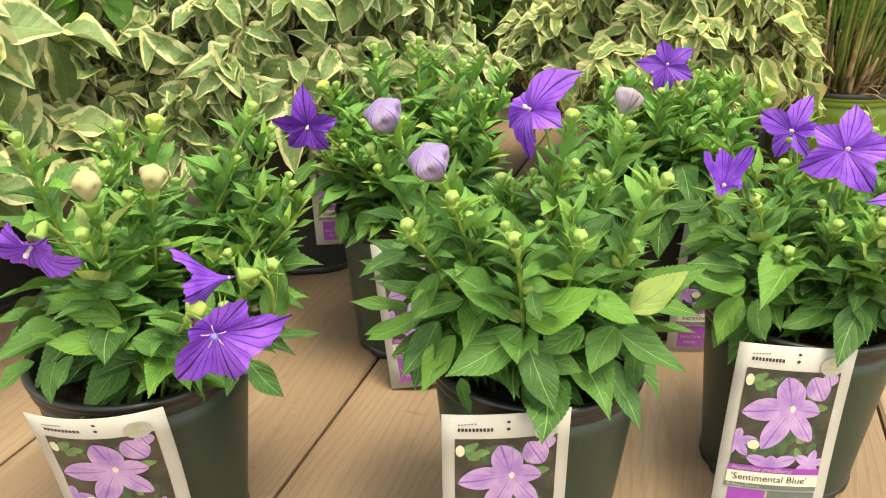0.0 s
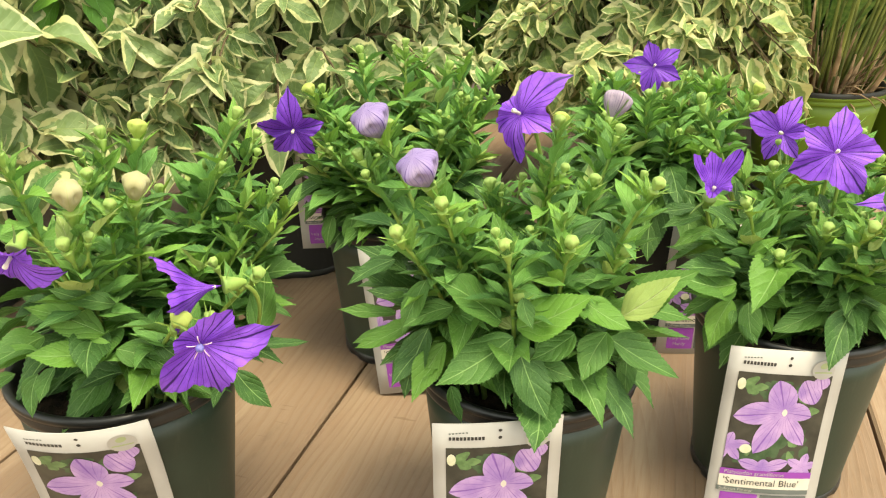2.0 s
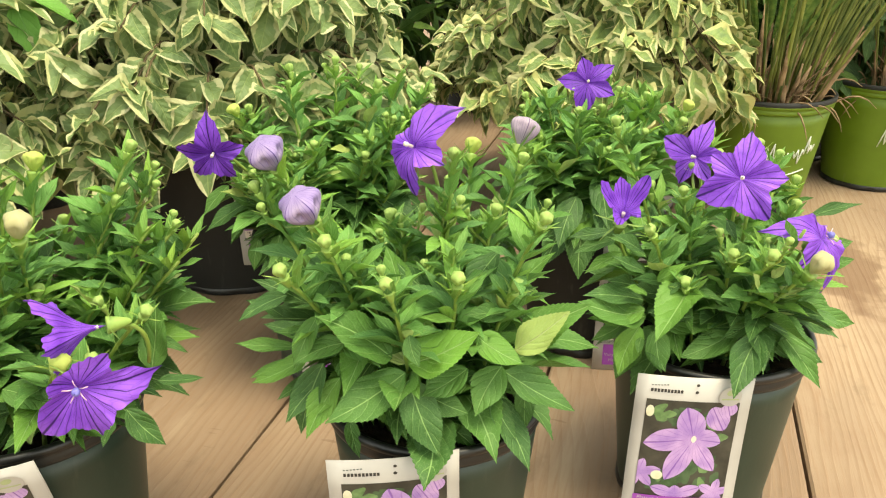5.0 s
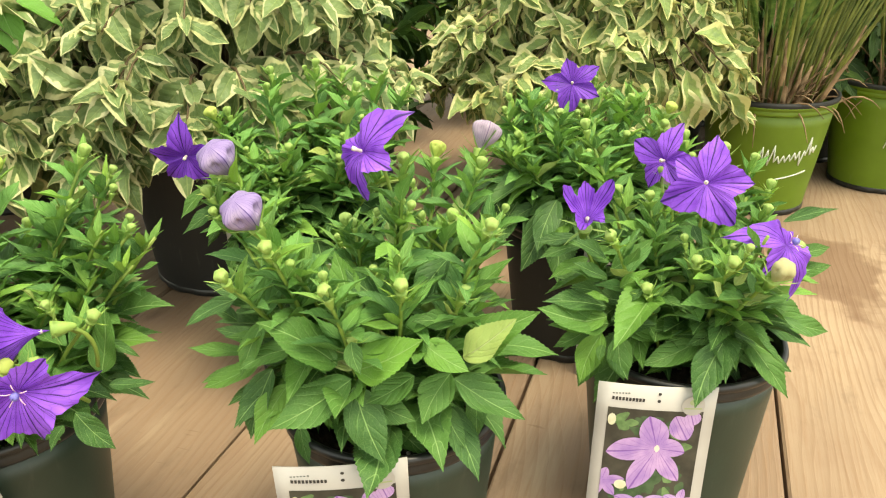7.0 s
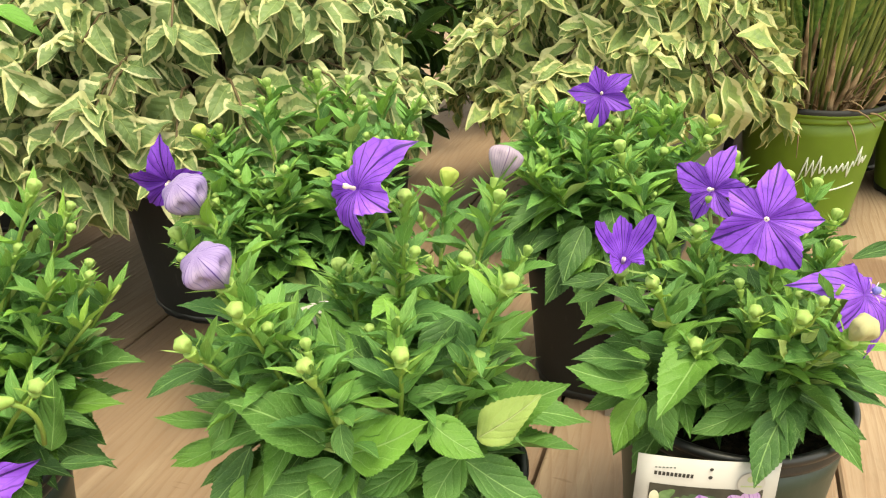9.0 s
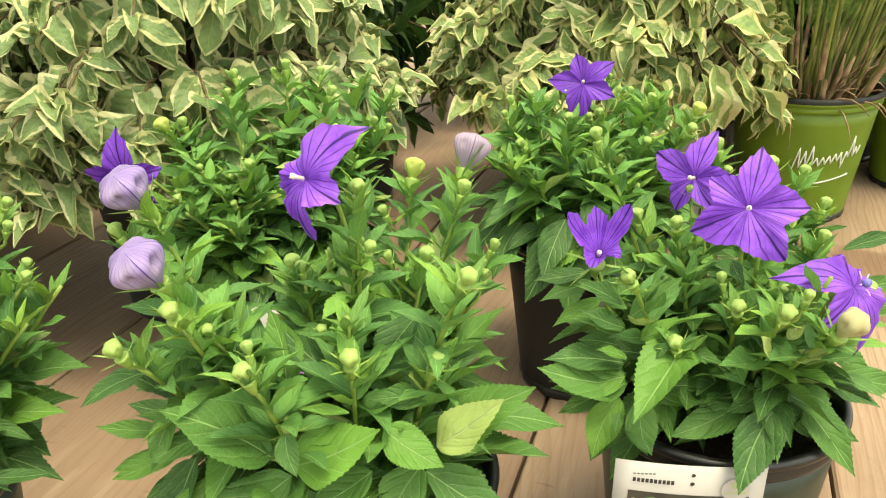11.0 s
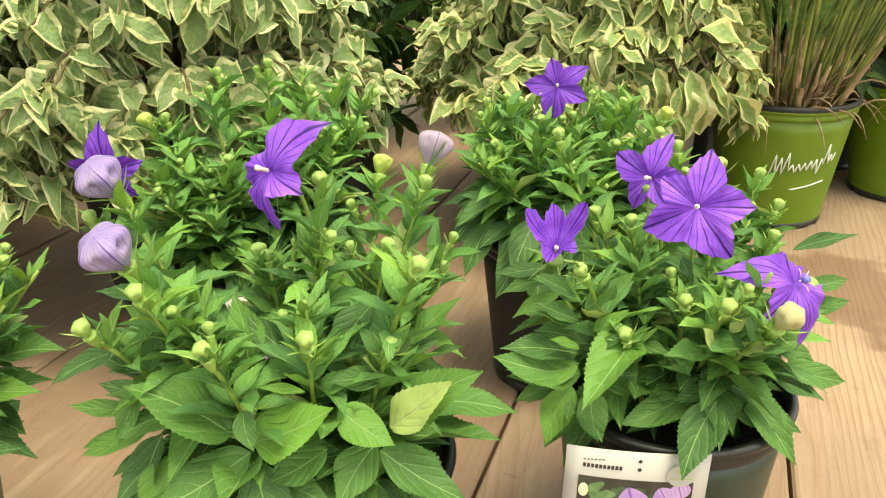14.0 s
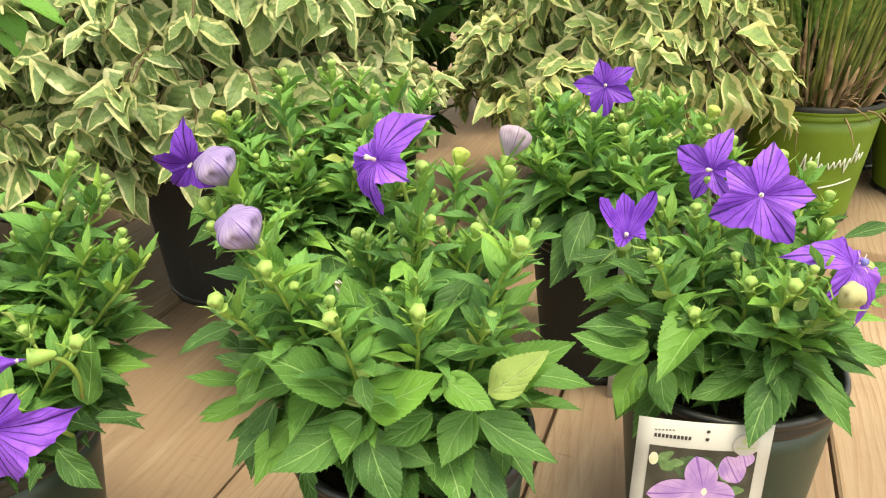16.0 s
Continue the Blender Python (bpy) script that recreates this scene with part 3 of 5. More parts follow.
# ---- pots ----
def pot(parent, r_top, r_base, h, body, rim, soil=M_SOIL, feet=True, segs=56):
    lip = 0.016 if h < 0.3 else 0.02
    out = []
    if feet:
        out = [(r_base - 0.006, 0.0), (r_base - 0.001, 0.001), (r_base, 0.006)]
    else:
        out = [(r_base, 0.0)]
    rb = r_top - 0.0035
    for i in range(1, 9):
        v = i / 8
        out.append((r_base + (rb - r_base) * v, 0.006 + (h - lip - 0.006) * v))
    inner = [(r_top - 0.007, h - lip), (r_base + 0.5 * (rb - r_base) - 0.004, h * 0.55), (0.001, h * 0.55)]
    me = lathe_mesh("pot_body", [(0.001, 0.003)] + out + inner, body, segs)
    b = link("pot", me, parent)
    rimme = lathe_mesh("pot_rim", [(rb - 0.001, h - lip - 0.001), (r_top - 0.0015, h - lip), (r_top - 0.0005, h - lip + 0.003), (r_top - 0.001, h - lip + 0.006), (r_top - 0.0018, h - 0.007), (r_top + 0.0012, h - 0.006), (r_top + 0.002, h - 0.003), (r_top + 0.001, h - 0.0004), (r_top - 0.002, h), (r_top - 0.0042, h - 0.0012), (r_top - 0.0055, h - lip)], rim, segs)
    link("rim", rimme, b, label="rolled black rim")
    rng = random.Random(int(r_top * 1000))
    zs = h - 0.022
    rr = r_top - 0.006
    sv = [(0, 0, zs + 0.004)]
    for i in range(1, 9):
        for j in range(28):
            a = 2 * math.pi * j / 28
            q = rr * i / 8
            sv.append((q * math.cos(a), q * math.sin(a), zs + (rng.uniform(-0.002, 0.003) if i < 8 else 0.0)))
    sf = [(0, 1 + j, 1 + (j + 1) % 28) for j in range(28)]
    for i in range(7):
        for j in range(28):
            sf.append((1 + i * 28 + j, 1 + (i + 1) * 28 + j, 1 + (i + 1) * 28 + (j + 1) % 28, 1 + i * 28 + (j + 1) % 28))
    link("soil", mesh_of("soil", sv, sf, soil), parent, label="dark crumbly potting soil")
    if feet:
        ring = lathe_mesh("foot_ring", [(r_base - 0.008, 0.0), (r_base + 0.0008, 0.0002), (r_base + 0.0016, 0.003), (r_base + 0.0014, 0.008), (r_base + 0.0002, 0.0095)], M_RIM, 96, lambda a, r, z: -0.0022 * max(0.0, math.sin(12 * a)) if z < 0.007 else 0.0)
        link("foot_ring", ring, b, label="notched foot ring")
    return b


# ---- balloon flower plants ----
def leafy_stem(plant, base, top, rng, bag, lmax=0.058, n=15, kind="green", thick=0.0018, lean=0.35, start=0.12):
    base, top = Vector(base), Vector(top)
    h = top.z - base.z
    ctrl = base.lerp(top, lean)
    ctrl.z = base.z + h * 0.62
    pts = [bezier(base, ctrl, top, i / 7) for i in range(8)]
    link("stem", tube_mesh("stem", pts, [thick * (1 - 0.32 * i / 7) for i in range(8)], M_STEM), plant)
    az = rng.uniform(0, 6.28)
    for i in range(n):
        t = start + (0.97 - start) * (i + rng.uniform(-0.3, 0.3)) / n
        t = min(max(t, 0.03), 0.98)
        az += 2.399 + rng.uniform(-0.35, 0.35)
        p = bezier(base, ctrl, top, t)
        el = radians(-16 + 78 * t + rng.uniform(-14, 14))
        d = Vector((math.cos(az) * math.cos(el), math.sin(az) * math.cos(el), math.sin(el)))
        size = lmax * (1.03 - 0.62 * t ** 1.3) * rng.uniform(0.78, 1.15)
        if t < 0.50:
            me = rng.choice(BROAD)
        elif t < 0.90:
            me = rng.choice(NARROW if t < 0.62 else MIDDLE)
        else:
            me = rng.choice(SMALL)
        if rng.random() < 0.025:
            me = rng.choice(PALE)
        bag.append((me, leaf_pose(p, d, size, rng.uniform(0.85, 1.15), roll=rng.uniform(-0.4, 0.4))))
    d_end = (top - pts[-2]).normalized()
    for i in range(5):
        az += 2.399
        el = radians(rng.uniform(35, 65))
        d = Vector((math.cos(az) * math.cos(el), math.sin(az) * math.cos(el), math.sin(el)))
        bag.append((rng.choice(SMALL), leaf_pose(top - d_end * rng.uniform(0.008, 0.020), d, rng.uniform(0.014, 0.026), 1.0)))
    if kind:
        bud(plant, top, (-0.38, -0.36, 0.85) if kind == "lavender" else d_end + Vector((rng.uniform(-0.2, 0.2), rng.uniform(-0.2, 0.2), 0.3)), kind)
    # a side shoot with a small bud
    if rng.random() < 0.4 and kind:
        t = rng.uniform(0.68, 0.88)
        p = bezier(base, ctrl, top, t)
        a = rng.uniform(0, 6.28)
        q = p + Vector((math.cos(a) * 0.014, math.sin(a) * 0.014, rng.uniform(0.012, 0.026)))
        link("stem", tube_mesh("side_stem", [p, p.lerp(q, 0.5) + Vector((math.cos(a), math.sin(a), 0)) * 0.004, q], [0.0013, 0.0011, 0.0009], M_STEM, 5), plant)
        bud(plant, q, q - p + Vector((0, 0, 0.02)), "tiny")
        for i in range(3):
            b = a + i * 2.1
            bag.append((rng.choice(SMALL), leaf_pose(p.lerp(q, 0.6), (math.cos(b), math.sin(b), 0.8), 0.015, 1.0)))
    return pts


def pedicel(plant, start, end, back, thick=0.0014):
    """The stalk from a stem to the back of a flower."""
    a, b = Vector(start), Vector(end)
    c = b + Vector(back).normalized() * 0.02
    pts = [bezier(a, c, b, i / 7) for i in range(8)]
    link("stem", tube_mesh("flower_stalk", pts, [thick] * 8, M_STEM), plant)


def hang_leaves(bag):
    """Leaves past 300 on one plant go into one mesh."""
    return bag[:300], bag[300:]


def fill_leaves(plant, bag, origin, mat, front=None):
    inv = Matrix.Translation(-Vector(origin))
    if front:
        bag.sort(key=front)
    near, rest = hang_leaves(bag)
    for me, m in near:
        link("leaf", me, plant, inv @ m)
    if rest:
        kinds = []
        for me, _ in rest:
            if me.materials[0] not in kinds:
                kinds.append(me.materials[0])
        for k in kinds:
            tagged(link("leaves", joined("leaves", [(me, inv @ m) for me, m in rest if me.materials[0] == k], k), plant), kind="stuff")


def balloon_plant(spot, label, tops, flowers, skirt, seed, extra=0, lmax=0.055, ring=16, n=25, body=None, card=None):
    """spot: where the pot stands; tops: rows of (place, kind of bud); skirt: the large outer leaves."""
    rng = random.Random(seed)
    x, y = spot
    o = Vector((x, y, 0))
    plant = thing("potted_balloon_flower", pose(x, y, 0), label, "potted plant", "balloon flowers in nursery pots")
    pot(plant, 0.0815, 0.0635, 0.166, body or M_POT, M_RIM)
    bag = []
    for place, kind in tops:
        p = Vector(place)
        foot = Vector((x + (p.x - x) * 0.42 + rng.uniform(-0.008, 0.008), y + (p.y - y) * 0.42 + rng.uniform(-0.008, 0.008), 0.146))
        leafy_stem(_Shift(plant, o), foot, p, rng, bag, lmax, n, kind)
    for i in range(extra):
        a, q = rng.uniform(0, 6.28), rng.uniform(0.02, 0.10)
        p = Vector((x + math.cos(a) * q, y + math.sin(a) * q, rng.uniform(0.225, 0.29)))
        foot = Vector((x + math.cos(a) * q * 0.5, y + math.sin(a) * q * 0.5, 0.146))
        leafy_stem(_Shift(plant, o), foot, p, rng, bag, lmax, max(12, n - 4), rng.choice(("green", "tiny", "")))
    for place, facing, lobes, cup, reflex, sinus, stamens, root, *mat in flowers:
        flower(plant, Vector(place) - o, facing, lobes, cup, reflex, rng.randint(0, 9999), sinus, stamens, mat[0] if mat else None)
        back = -Vector(facing)
        end = Vector(place) + back.normalized() * 0.007
        foot = Vector(root) if root else Vector((x + (end.x - x) * 0.4, y + (end.y - y) * 0.4, 0.15))
        pedicel(_Shift(plant, o), foot, end, back + Vector((0, 0, -0.2)))
    for b, t, w in skirt:
        b, t = Vector(b), Vector(t)
        d = t - b
        m = leaf_pose(b, d, d.length * 1.03, abs(w) / 0.50, (0, -0.55, 0.85), rng.uniform(-0.15, 0.15))
        bag.insert(0, (rng.choice(OUTER if w > 0 else PALE), m))
    for i in range(ring):
        a = 2 * math.pi * (i + rng.uniform(-0.3, 0.3)) / ring
        r0 = rng.uniform(0.045, 0.065)
        b = Vector((x + math.cos(a) * r0, y + math.sin(a) * r0, rng.uniform(0.172, 0.225)))
        d = Vector((math.cos(a), math.sin(a), rng.uniform(-0.5, 0.15)))
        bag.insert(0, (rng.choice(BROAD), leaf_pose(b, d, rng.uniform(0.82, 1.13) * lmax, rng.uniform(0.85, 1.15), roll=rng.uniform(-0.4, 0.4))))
    def clear(me, m):
        for place, facing, lobes, *_ in flowers:
            R = sum(l[1] for l in lobes) / 5
            c = Vector(place) + Vector(facing).normalized() * 0.012
            for v in (0.0, 0.5, 1.0):
                if (m @ Vector((0, v, 0)) - c).length < 0.95 * R:
                    return False
        # none cuts through the pot's wall
        for i in range(1, 11):
            v = i / 10
            p = m @ Vector((0, v, -0.06 * v * v))
            if p.z < 0.166 and 0.066 < math.hypot(p.x - x, p.y - y) < 0.084:
                return False
        # none pierces the card that hangs in front
        if card:
            sag = 0.08 if me.name.startswith("leaf_outer") else 0.30
            ahead = [p for p in (m @ Vector((w, i / 10, -sag * (i / 10) ** 2)) for i in range(11) for w in (-0.15, 0.0, 0.15)) if p.y < card[1] + 0.003 and abs(p.x - card[0]) < 0.056]
            if ahead and max(p.z for p in ahead) < card[2] + 0.006 or any(p.z < card[2] and p.y > card[1] - 0.006 for p in ahead):
                return False
        return True
    bag = [e for e in bag if clear(*e)]
    fill_leaves(plant, bag, o, M_LEAF, None)
    # white grains in the soil
    gv = lathe_mesh("grain", [(0.0002, 0), (0.0016, 0.0006), (0.0014, 0.0018), (0.0003, 0.0024)], M_PERLITE, 6)
    for i in range(10):
        a, q = rng.uniform(0, 6.28), rng.uniform(0.045, 0.072)
        link("perlite_grain", gv, plant, Matrix.Translation((q * math.cos(a), q * math.sin(a), 0.1455)))
    return plant


class _Shift:
    """A parent whose children are given in world places."""

    def __init__(self, ob, o):
        self.ob, self.o = ob, o


_link = link


def link(name, mesh, parent=None, m=None, label=""):
    if isinstance(parent, _Shift):
        m = Matrix.Translation(-parent.o) @ (m if m is not None else Matrix())
        parent = parent.ob
    return _link(name, mesh, parent, m, label)


# ---- deck ----
TURN_DECK, PITCH = -17.8, 0.262
deck = thing("floor", pose(0, 0, 0, 0, 0, TURN_DECK), "weathered pale pine plank deck", "deck", kind="structure")
gv = [(-40, -40, -0.06), (40, -40, -0.06), (40, 40, -0.06), (-40, 40, -0.06)]
ground = tagged(new("ground", mesh_of("ground", gv, [(0, 1, 2, 3)], M_GROUND)), "dark bare ground under the deck", "ground", kind="structure")


def plank_mesh():
    w, t, c, l = (PITCH - 0.0036) / 2, 0.036, 0.0025, 4.5
    ring = [(-w, -t), (w, -t), (w, -c), (w - c, 0), (-w + c, 0), (-w, -c)]
    vs = [(x, y, z) for y in (-l, l) for x, z in ring]
    n = len(ring)
    fs = [(i, (i + 1) % n, n + (i + 1) % n, n + i) for i in range(n)] + [tuple(range(n))[::-1], tuple(n + i for i in range(n))]
    return mesh_of("plank", vs, fs, M_WOOD, smooth=False)


PLANK = plank_mesh()
for i in range(-14, 15):
    # gaps lie at -0.048 + whole pitches across the deck
    _link("plank", PLANK, deck, Matrix.Translation((-0.048 + PITCH * (i + 0.5), 1.5, random.uniform(-0.0012, 0.0))))

# ---- the balloon flowers ----
SPOT_A, SPOT_B, SPOT_C, SPOT_E, SPOT_F = (-0.229, 0.530), (0.071, 0.527), (0.305, 0.605), (-0.036, 0.836), (0.258, 0.885)
SKIRT_B = [
    ((-0.025, 0.5, 0.215), (-0.065, 0.5, 0.22), 0.26),
    ((-0.015, 0.49, 0.213), (-0.052, 0.48, 0.201), 0.36),
    ((-0.011, 0.5, 0.227), (-0.044, 0.5, 0.234), 0.36),
    ((-0.003, 0.475, 0.217), (-0.02, 0.46, 0.173), 0.42),
    ((-0.035, 0.52, 0.228), (-0.058, 0.52, 0.242), 0.40),
    ((0.012, 0.47, 0.232), (-0.01, 0.462, 0.23), 0.46),
    ((-0.003, 0.5, 0.22), (-0.036, 0.49, 0.233), 0.34),
    ((-0.017, 0.52, 0.237), (-0.052, 0.52, 0.257), 0.34),
    ((-0.013, 0.53, 0.241), (-0.036, 0.53, 0.267), 0.32),
    ((0.107, 0.52, 0.226), (0.144, 0.53, 0.243), 0.36),
    ((0.128, 0.53, 0.239), (0.157, 0.54, 0.265), 0.34),
    ((-0.005, 0.485, 0.202), (-0.036, 0.475, 0.191), 0.36),
    ((0.043, 0.452, 0.234), (0.002, 0.438, 0.272), 0.50),
    ((0.053, 0.452, 0.229), (0.095, 0.44, 0.258), 0.56),
    ((0.053, 0.448, 0.22), (0.072, 0.424, 0.181), 0.50),
    ((0.051, 0.452, 0.223), (0.002, 0.43, 0.205), 0.50),
    ((0.113, 0.462, 0.22), (0.095, 0.442, 0.197), 0.60),
    ((0.115, 0.465, 0.214), (0.16, 0.452, 0.193), 0.44),
    ((0.121, 0.462, 0.231), (0.15, 0.452, 0.264), -0.50),
    ((0.124, 0.47, 0.228), (0.165, 0.462, 0.264), 0.46),
    ((0.09, 0.452, 0.225), (0.061, 0.44, 0.215), 0.58),
    ((0.096, 0.46, 0.244), (0.124, 0.448, 0.231), 0.62),
    ((0.054, 0.44, 0.257), (0.06, 0.428, 0.243), 0.55),
    ((0.008, 0.468, 0.21), (-0.014, 0.45, 0.177), 0.40),
    ((-0.005, 0.475, 0.204), (-0.027, 0.455, 0.186), 0.42),
    ((0.044, 0.452, 0.197), (0.057, 0.436, 0.168), 0.40),
    ((0.094, 0.458, 0.19), (0.084, 0.444, 0.172), 0.70),
    ((0.108, 0.462, 0.195), (0.122, 0.448, 0.173), 0.48),
    ((0.061, 0.456, 0.206), (0.09, 0.445, 0.197), 0.55),
    ((0.013, 0.465, 0.238), (-0.019, 0.455, 0.231), 0.45),
    ((-0.024, 0.48, 0.265), (-0.054, 0.47, 0.254), 0.36),
    ((-0.004, 0.47, 0.255), (-0.02, 0.458, 0.222), 0.36),
    ((0.047, 0.48, 0.257), (0.04, 0.49, 0.292), 0.52),
    ((0.075, 0.485, 0.256), (0.048, 0.488, 0.283), 0.46),
    ((0.082, 0.452, 0.259), (0.059, 0.448, 0.265), 0.18),
    ((0.012, 0.47, 0.175), (0.019, 0.455, 0.156), 0.42),
    ((0.132, 0.475, 0.201), (0.13, 0.462, 0.169), 0.40),
    ((0.117, 0.475, 0.25), (0.09, 0.468, 0.255), 0.42),
    ((0.113, 0.5, 0.284), (0.089, 0.48, 0.258), 0.42),
    ((-0.014, 0.478, 0.2), (-0.028, 0.465, 0.179), 0.42),
    ((-0.024, 0.49, 0.205), (-0.054, 0.485, 0.202), 0.38),
]
SKIRT_C = [
    ((0.233, 0.57, 0.246), (0.203, 0.56, 0.268), 0.36),
    ((0.23, 0.56, 0.238), (0.199, 0.55, 0.252), 0.40),
    ((0.23, 0.555, 0.217), (0.183, 0.545, 0.228), 0.42),
    ((0.23, 0.55, 0.211), (0.187, 0.54, 0.212), 0.42),
    ((0.236, 0.575, 0.237), (0.266, 0.58, 0.261), 0.36),
    ((0.236, 0.55, 0.22), (0.263, 0.545, 0.217), 0.42),
    ((0.226, 0.545, 0.2), (0.21, 0.53, 0.167), 0.50),
    ((0.237, 0.54, 0.2), (0.242, 0.528, 0.17), 0.60),
    ((0.24, 0.56, 0.23), (0.26, 0.56, 0.245), 0.40),
    ((0.23, 0.57, 0.22), (0.204, 0.56, 0.231), 0.40),
    ((0.216, 0.62, 0.246), (0.182, 0.61, 0.248), 0.36),
    ((0.219, 0.61, 0.243), (0.185, 0.6, 0.237), 0.36),
    ((0.223, 0.6, 0.236), (0.192, 0.59, 0.224), 0.36),
    ((0.229, 0.58, 0.25), (0.207, 0.57, 0.274), 0.30),
    ((0.232, 0.552, 0.204), (0.18, 0.54, 0.226), 0.45),
    ((0.235, 0.545, 0.196), (0.244, 0.528, 0.171), 0.62),
    ((0.231, 0.552, 0.185), (0.21, 0.54, 0.158), 0.55),
    ((0.233, 0.55, 0.209), (0.266, 0.545, 0.209), 0.45),
    ((0.242, 0.56, 0.197), (0.293, 0.548, 0.195), 0.42),
    ((0.304, 0.55, 0.193), (0.256, 0.535, 0.18), 0.42),
    ((0.311, 0.53, 0.199), (0.286, 0.498, 0.168), 0.46),
    ((0.322, 0.545, 0.188), (0.371, 0.54, 0.169), 0.42),
    ((0.307, 0.552, 0.197), (0.282, 0.545, 0.221), 0.50),
    ((0.232, 0.556, 0.209), (0.186, 0.546, 0.212), 0.42),
    ((0.223, 0.56, 0.199), (0.192, 0.55, 0.187), 0.42),
    ((0.268, 0.56, 0.18), (0.276, 0.545, 0.165), 0.50),
    ((0.225, 0.535, 0.196), (0.222, 0.528, 0.187), 0.60),
    ((0.321, 0.545, 0.202), (0.348, 0.54, 0.191), 0.40),
    ((0.367, 0.575, 0.194), (0.414, 0.58, 0.18), 0.36),
    ((0.355, 0.57, 0.192), (0.394, 0.565, 0.175), 0.36),
    ((0.319, 0.54, 0.228), (0.35, 0.535, 0.233), -0.40),
    ((0.301, 0.522, 0.238), (0.294, 0.516, 0.256), -0.60),
    ((0.313, 0.53, 0.246), (0.32, 0.528, 0.26), -0.50),
    ((0.264, 0.58, 0.207), (0.279, 0.585, 0.237), 0.42),
    ((0.228, 0.56, 0.254), (0.203, 0.556, 0.271), 0.34),
    ((0.23, 0.558, 0.239), (0.204, 0.55, 0.257), 0.34),
    ((0.23, 0.548, 0.225), (0.212, 0.542, 0.235), 0.40),
    ((0.24, 0.548, 0.224), (0.254, 0.545, 0.237), 0.40),
    ((0.311, 0.56, 0.253), (0.291, 0.555, 0.245), 0.36),
    ((0.316, 0.545, 0.207), (0.287, 0.535, 0.195), 0.40),
    ((0.323, 0.528, 0.176), (0.32, 0.506, 0.169), 0.50),
    ((0.39, 0.64, 0.248), (0.433, 0.64, 0.26), 0.22),
    ((0.404, 0.64, 0.219), (0.432, 0.64, 0.226), 0.45),
    ((0.407, 0.64, 0.203), (0.433, 0.635, 0.211), 0.50),
    ((0.295, 0.58, 0.271), (0.303, 0.575, 0.257), 0.50),
]
SKIRT_A = [
    ((-0.21, 0.462, 0.222), (-0.248, 0.448, 0.249), 0.42),
    ((-0.203, 0.455, 0.215), (-0.249, 0.44, 0.222), 0.46),
    ((-0.2, 0.445, 0.206), (-0.21, 0.43, 0.174), 0.60),
    ((-0.185, 0.448, 0.202), (-0.187, 0.432, 0.175), 0.50),
    ((-0.253, 0.452, 0.199), (-0.258, 0.44, 0.174), 0.55),
    ((-0.149, 0.438, 0.197), (-0.161, 0.418, 0.178), 0.60),
    ((-0.129, 0.458, 0.196), (-0.107, 0.455, 0.17), 0.46),
    ((-0.112, 0.475, 0.206), (-0.084, 0.48, 0.205), 0.32),
    ((-0.201, 0.46, 0.226), (-0.162, 0.455, 0.243), 0.42),
    ((-0.2, 0.452, 0.217), (-0.163, 0.44, 0.21), 0.46),
    ((-0.201, 0.465, 0.242), (-0.235, 0.455, 0.259), 0.36),
    ((-0.254, 0.46, 0.212), (-0.283, 0.45, 0.204), 0.45),
    ((-0.273, 0.462, 0.193), (-0.295, 0.45, 0.178), 0.45),
    ((-0.115, 0.475, 0.215), (-0.11, 0.485, 0.259), 0.46),
    ((-0.175, 0.45, 0.226), (-0.152, 0.44, 0.215), 0.42),
    ((-0.23, 0.462, 0.244), (-0.255, 0.452, 0.233), 0.40),
    ((-0.202, 0.475, 0.244), (-0.165, 0.47, 0.26), 0.36),
    ((-0.117, 0.49, 0.23), (-0.095, 0.49, 0.219), 0.30),
    ((-0.24, 0.45, 0.205), (-0.249, 0.438, 0.187), 0.50),
    ((-0.178, 0.452, 0.208), (-0.164, 0.44, 0.185), 0.45),
    ((-0.135, 0.452, 0.191), (-0.141, 0.44, 0.181), 0.50),
]
SKIRT_E = [
    ((-0.08, 0.775, 0.208), (-0.115, 0.765, 0.195), 0.42),
    ((-0.107, 0.785, 0.216), (-0.154, 0.775, 0.188), 0.36),
    ((-0.111, 0.78, 0.2), (-0.129, 0.772, 0.175), 0.40),
    ((-0.068, 0.77, 0.197), (-0.105, 0.762, 0.189), 0.42),
    ((-0.099, 0.768, 0.183), (-0.106, 0.76, 0.15), 0.42),
    ((-0.084, 0.79, 0.221), (-0.129, 0.785, 0.228), 0.34),
    ((-0.131, 0.8, 0.227), (-0.158, 0.79, 0.199), 0.40),
    ((-0.077, 0.762, 0.188), (-0.083, 0.755, 0.154), 0.42),
]
SKIRT_F = [
    ((0.21, 0.83, 0.192), (0.177, 0.81, 0.179), 0.42),
    ((0.204, 0.85, 0.196), (0.176, 0.83, 0.194), 0.40),
    ((0.219, 0.82, 0.185), (0.206, 0.8, 0.159), 0.46),
    ((0.238, 0.815, 0.181), (0.231, 0.8, 0.153), 0.46),
    ((0.215, 0.86, 0.203), (0.183, 0.85, 0.216), 0.36),
    ((0.229, 0.83, 0.203), (0.192, 0.81, 0.161), 0.40),
    ((0.258, 0.81, 0.182), (0.252, 0.797, 0.149), 0.45),
]
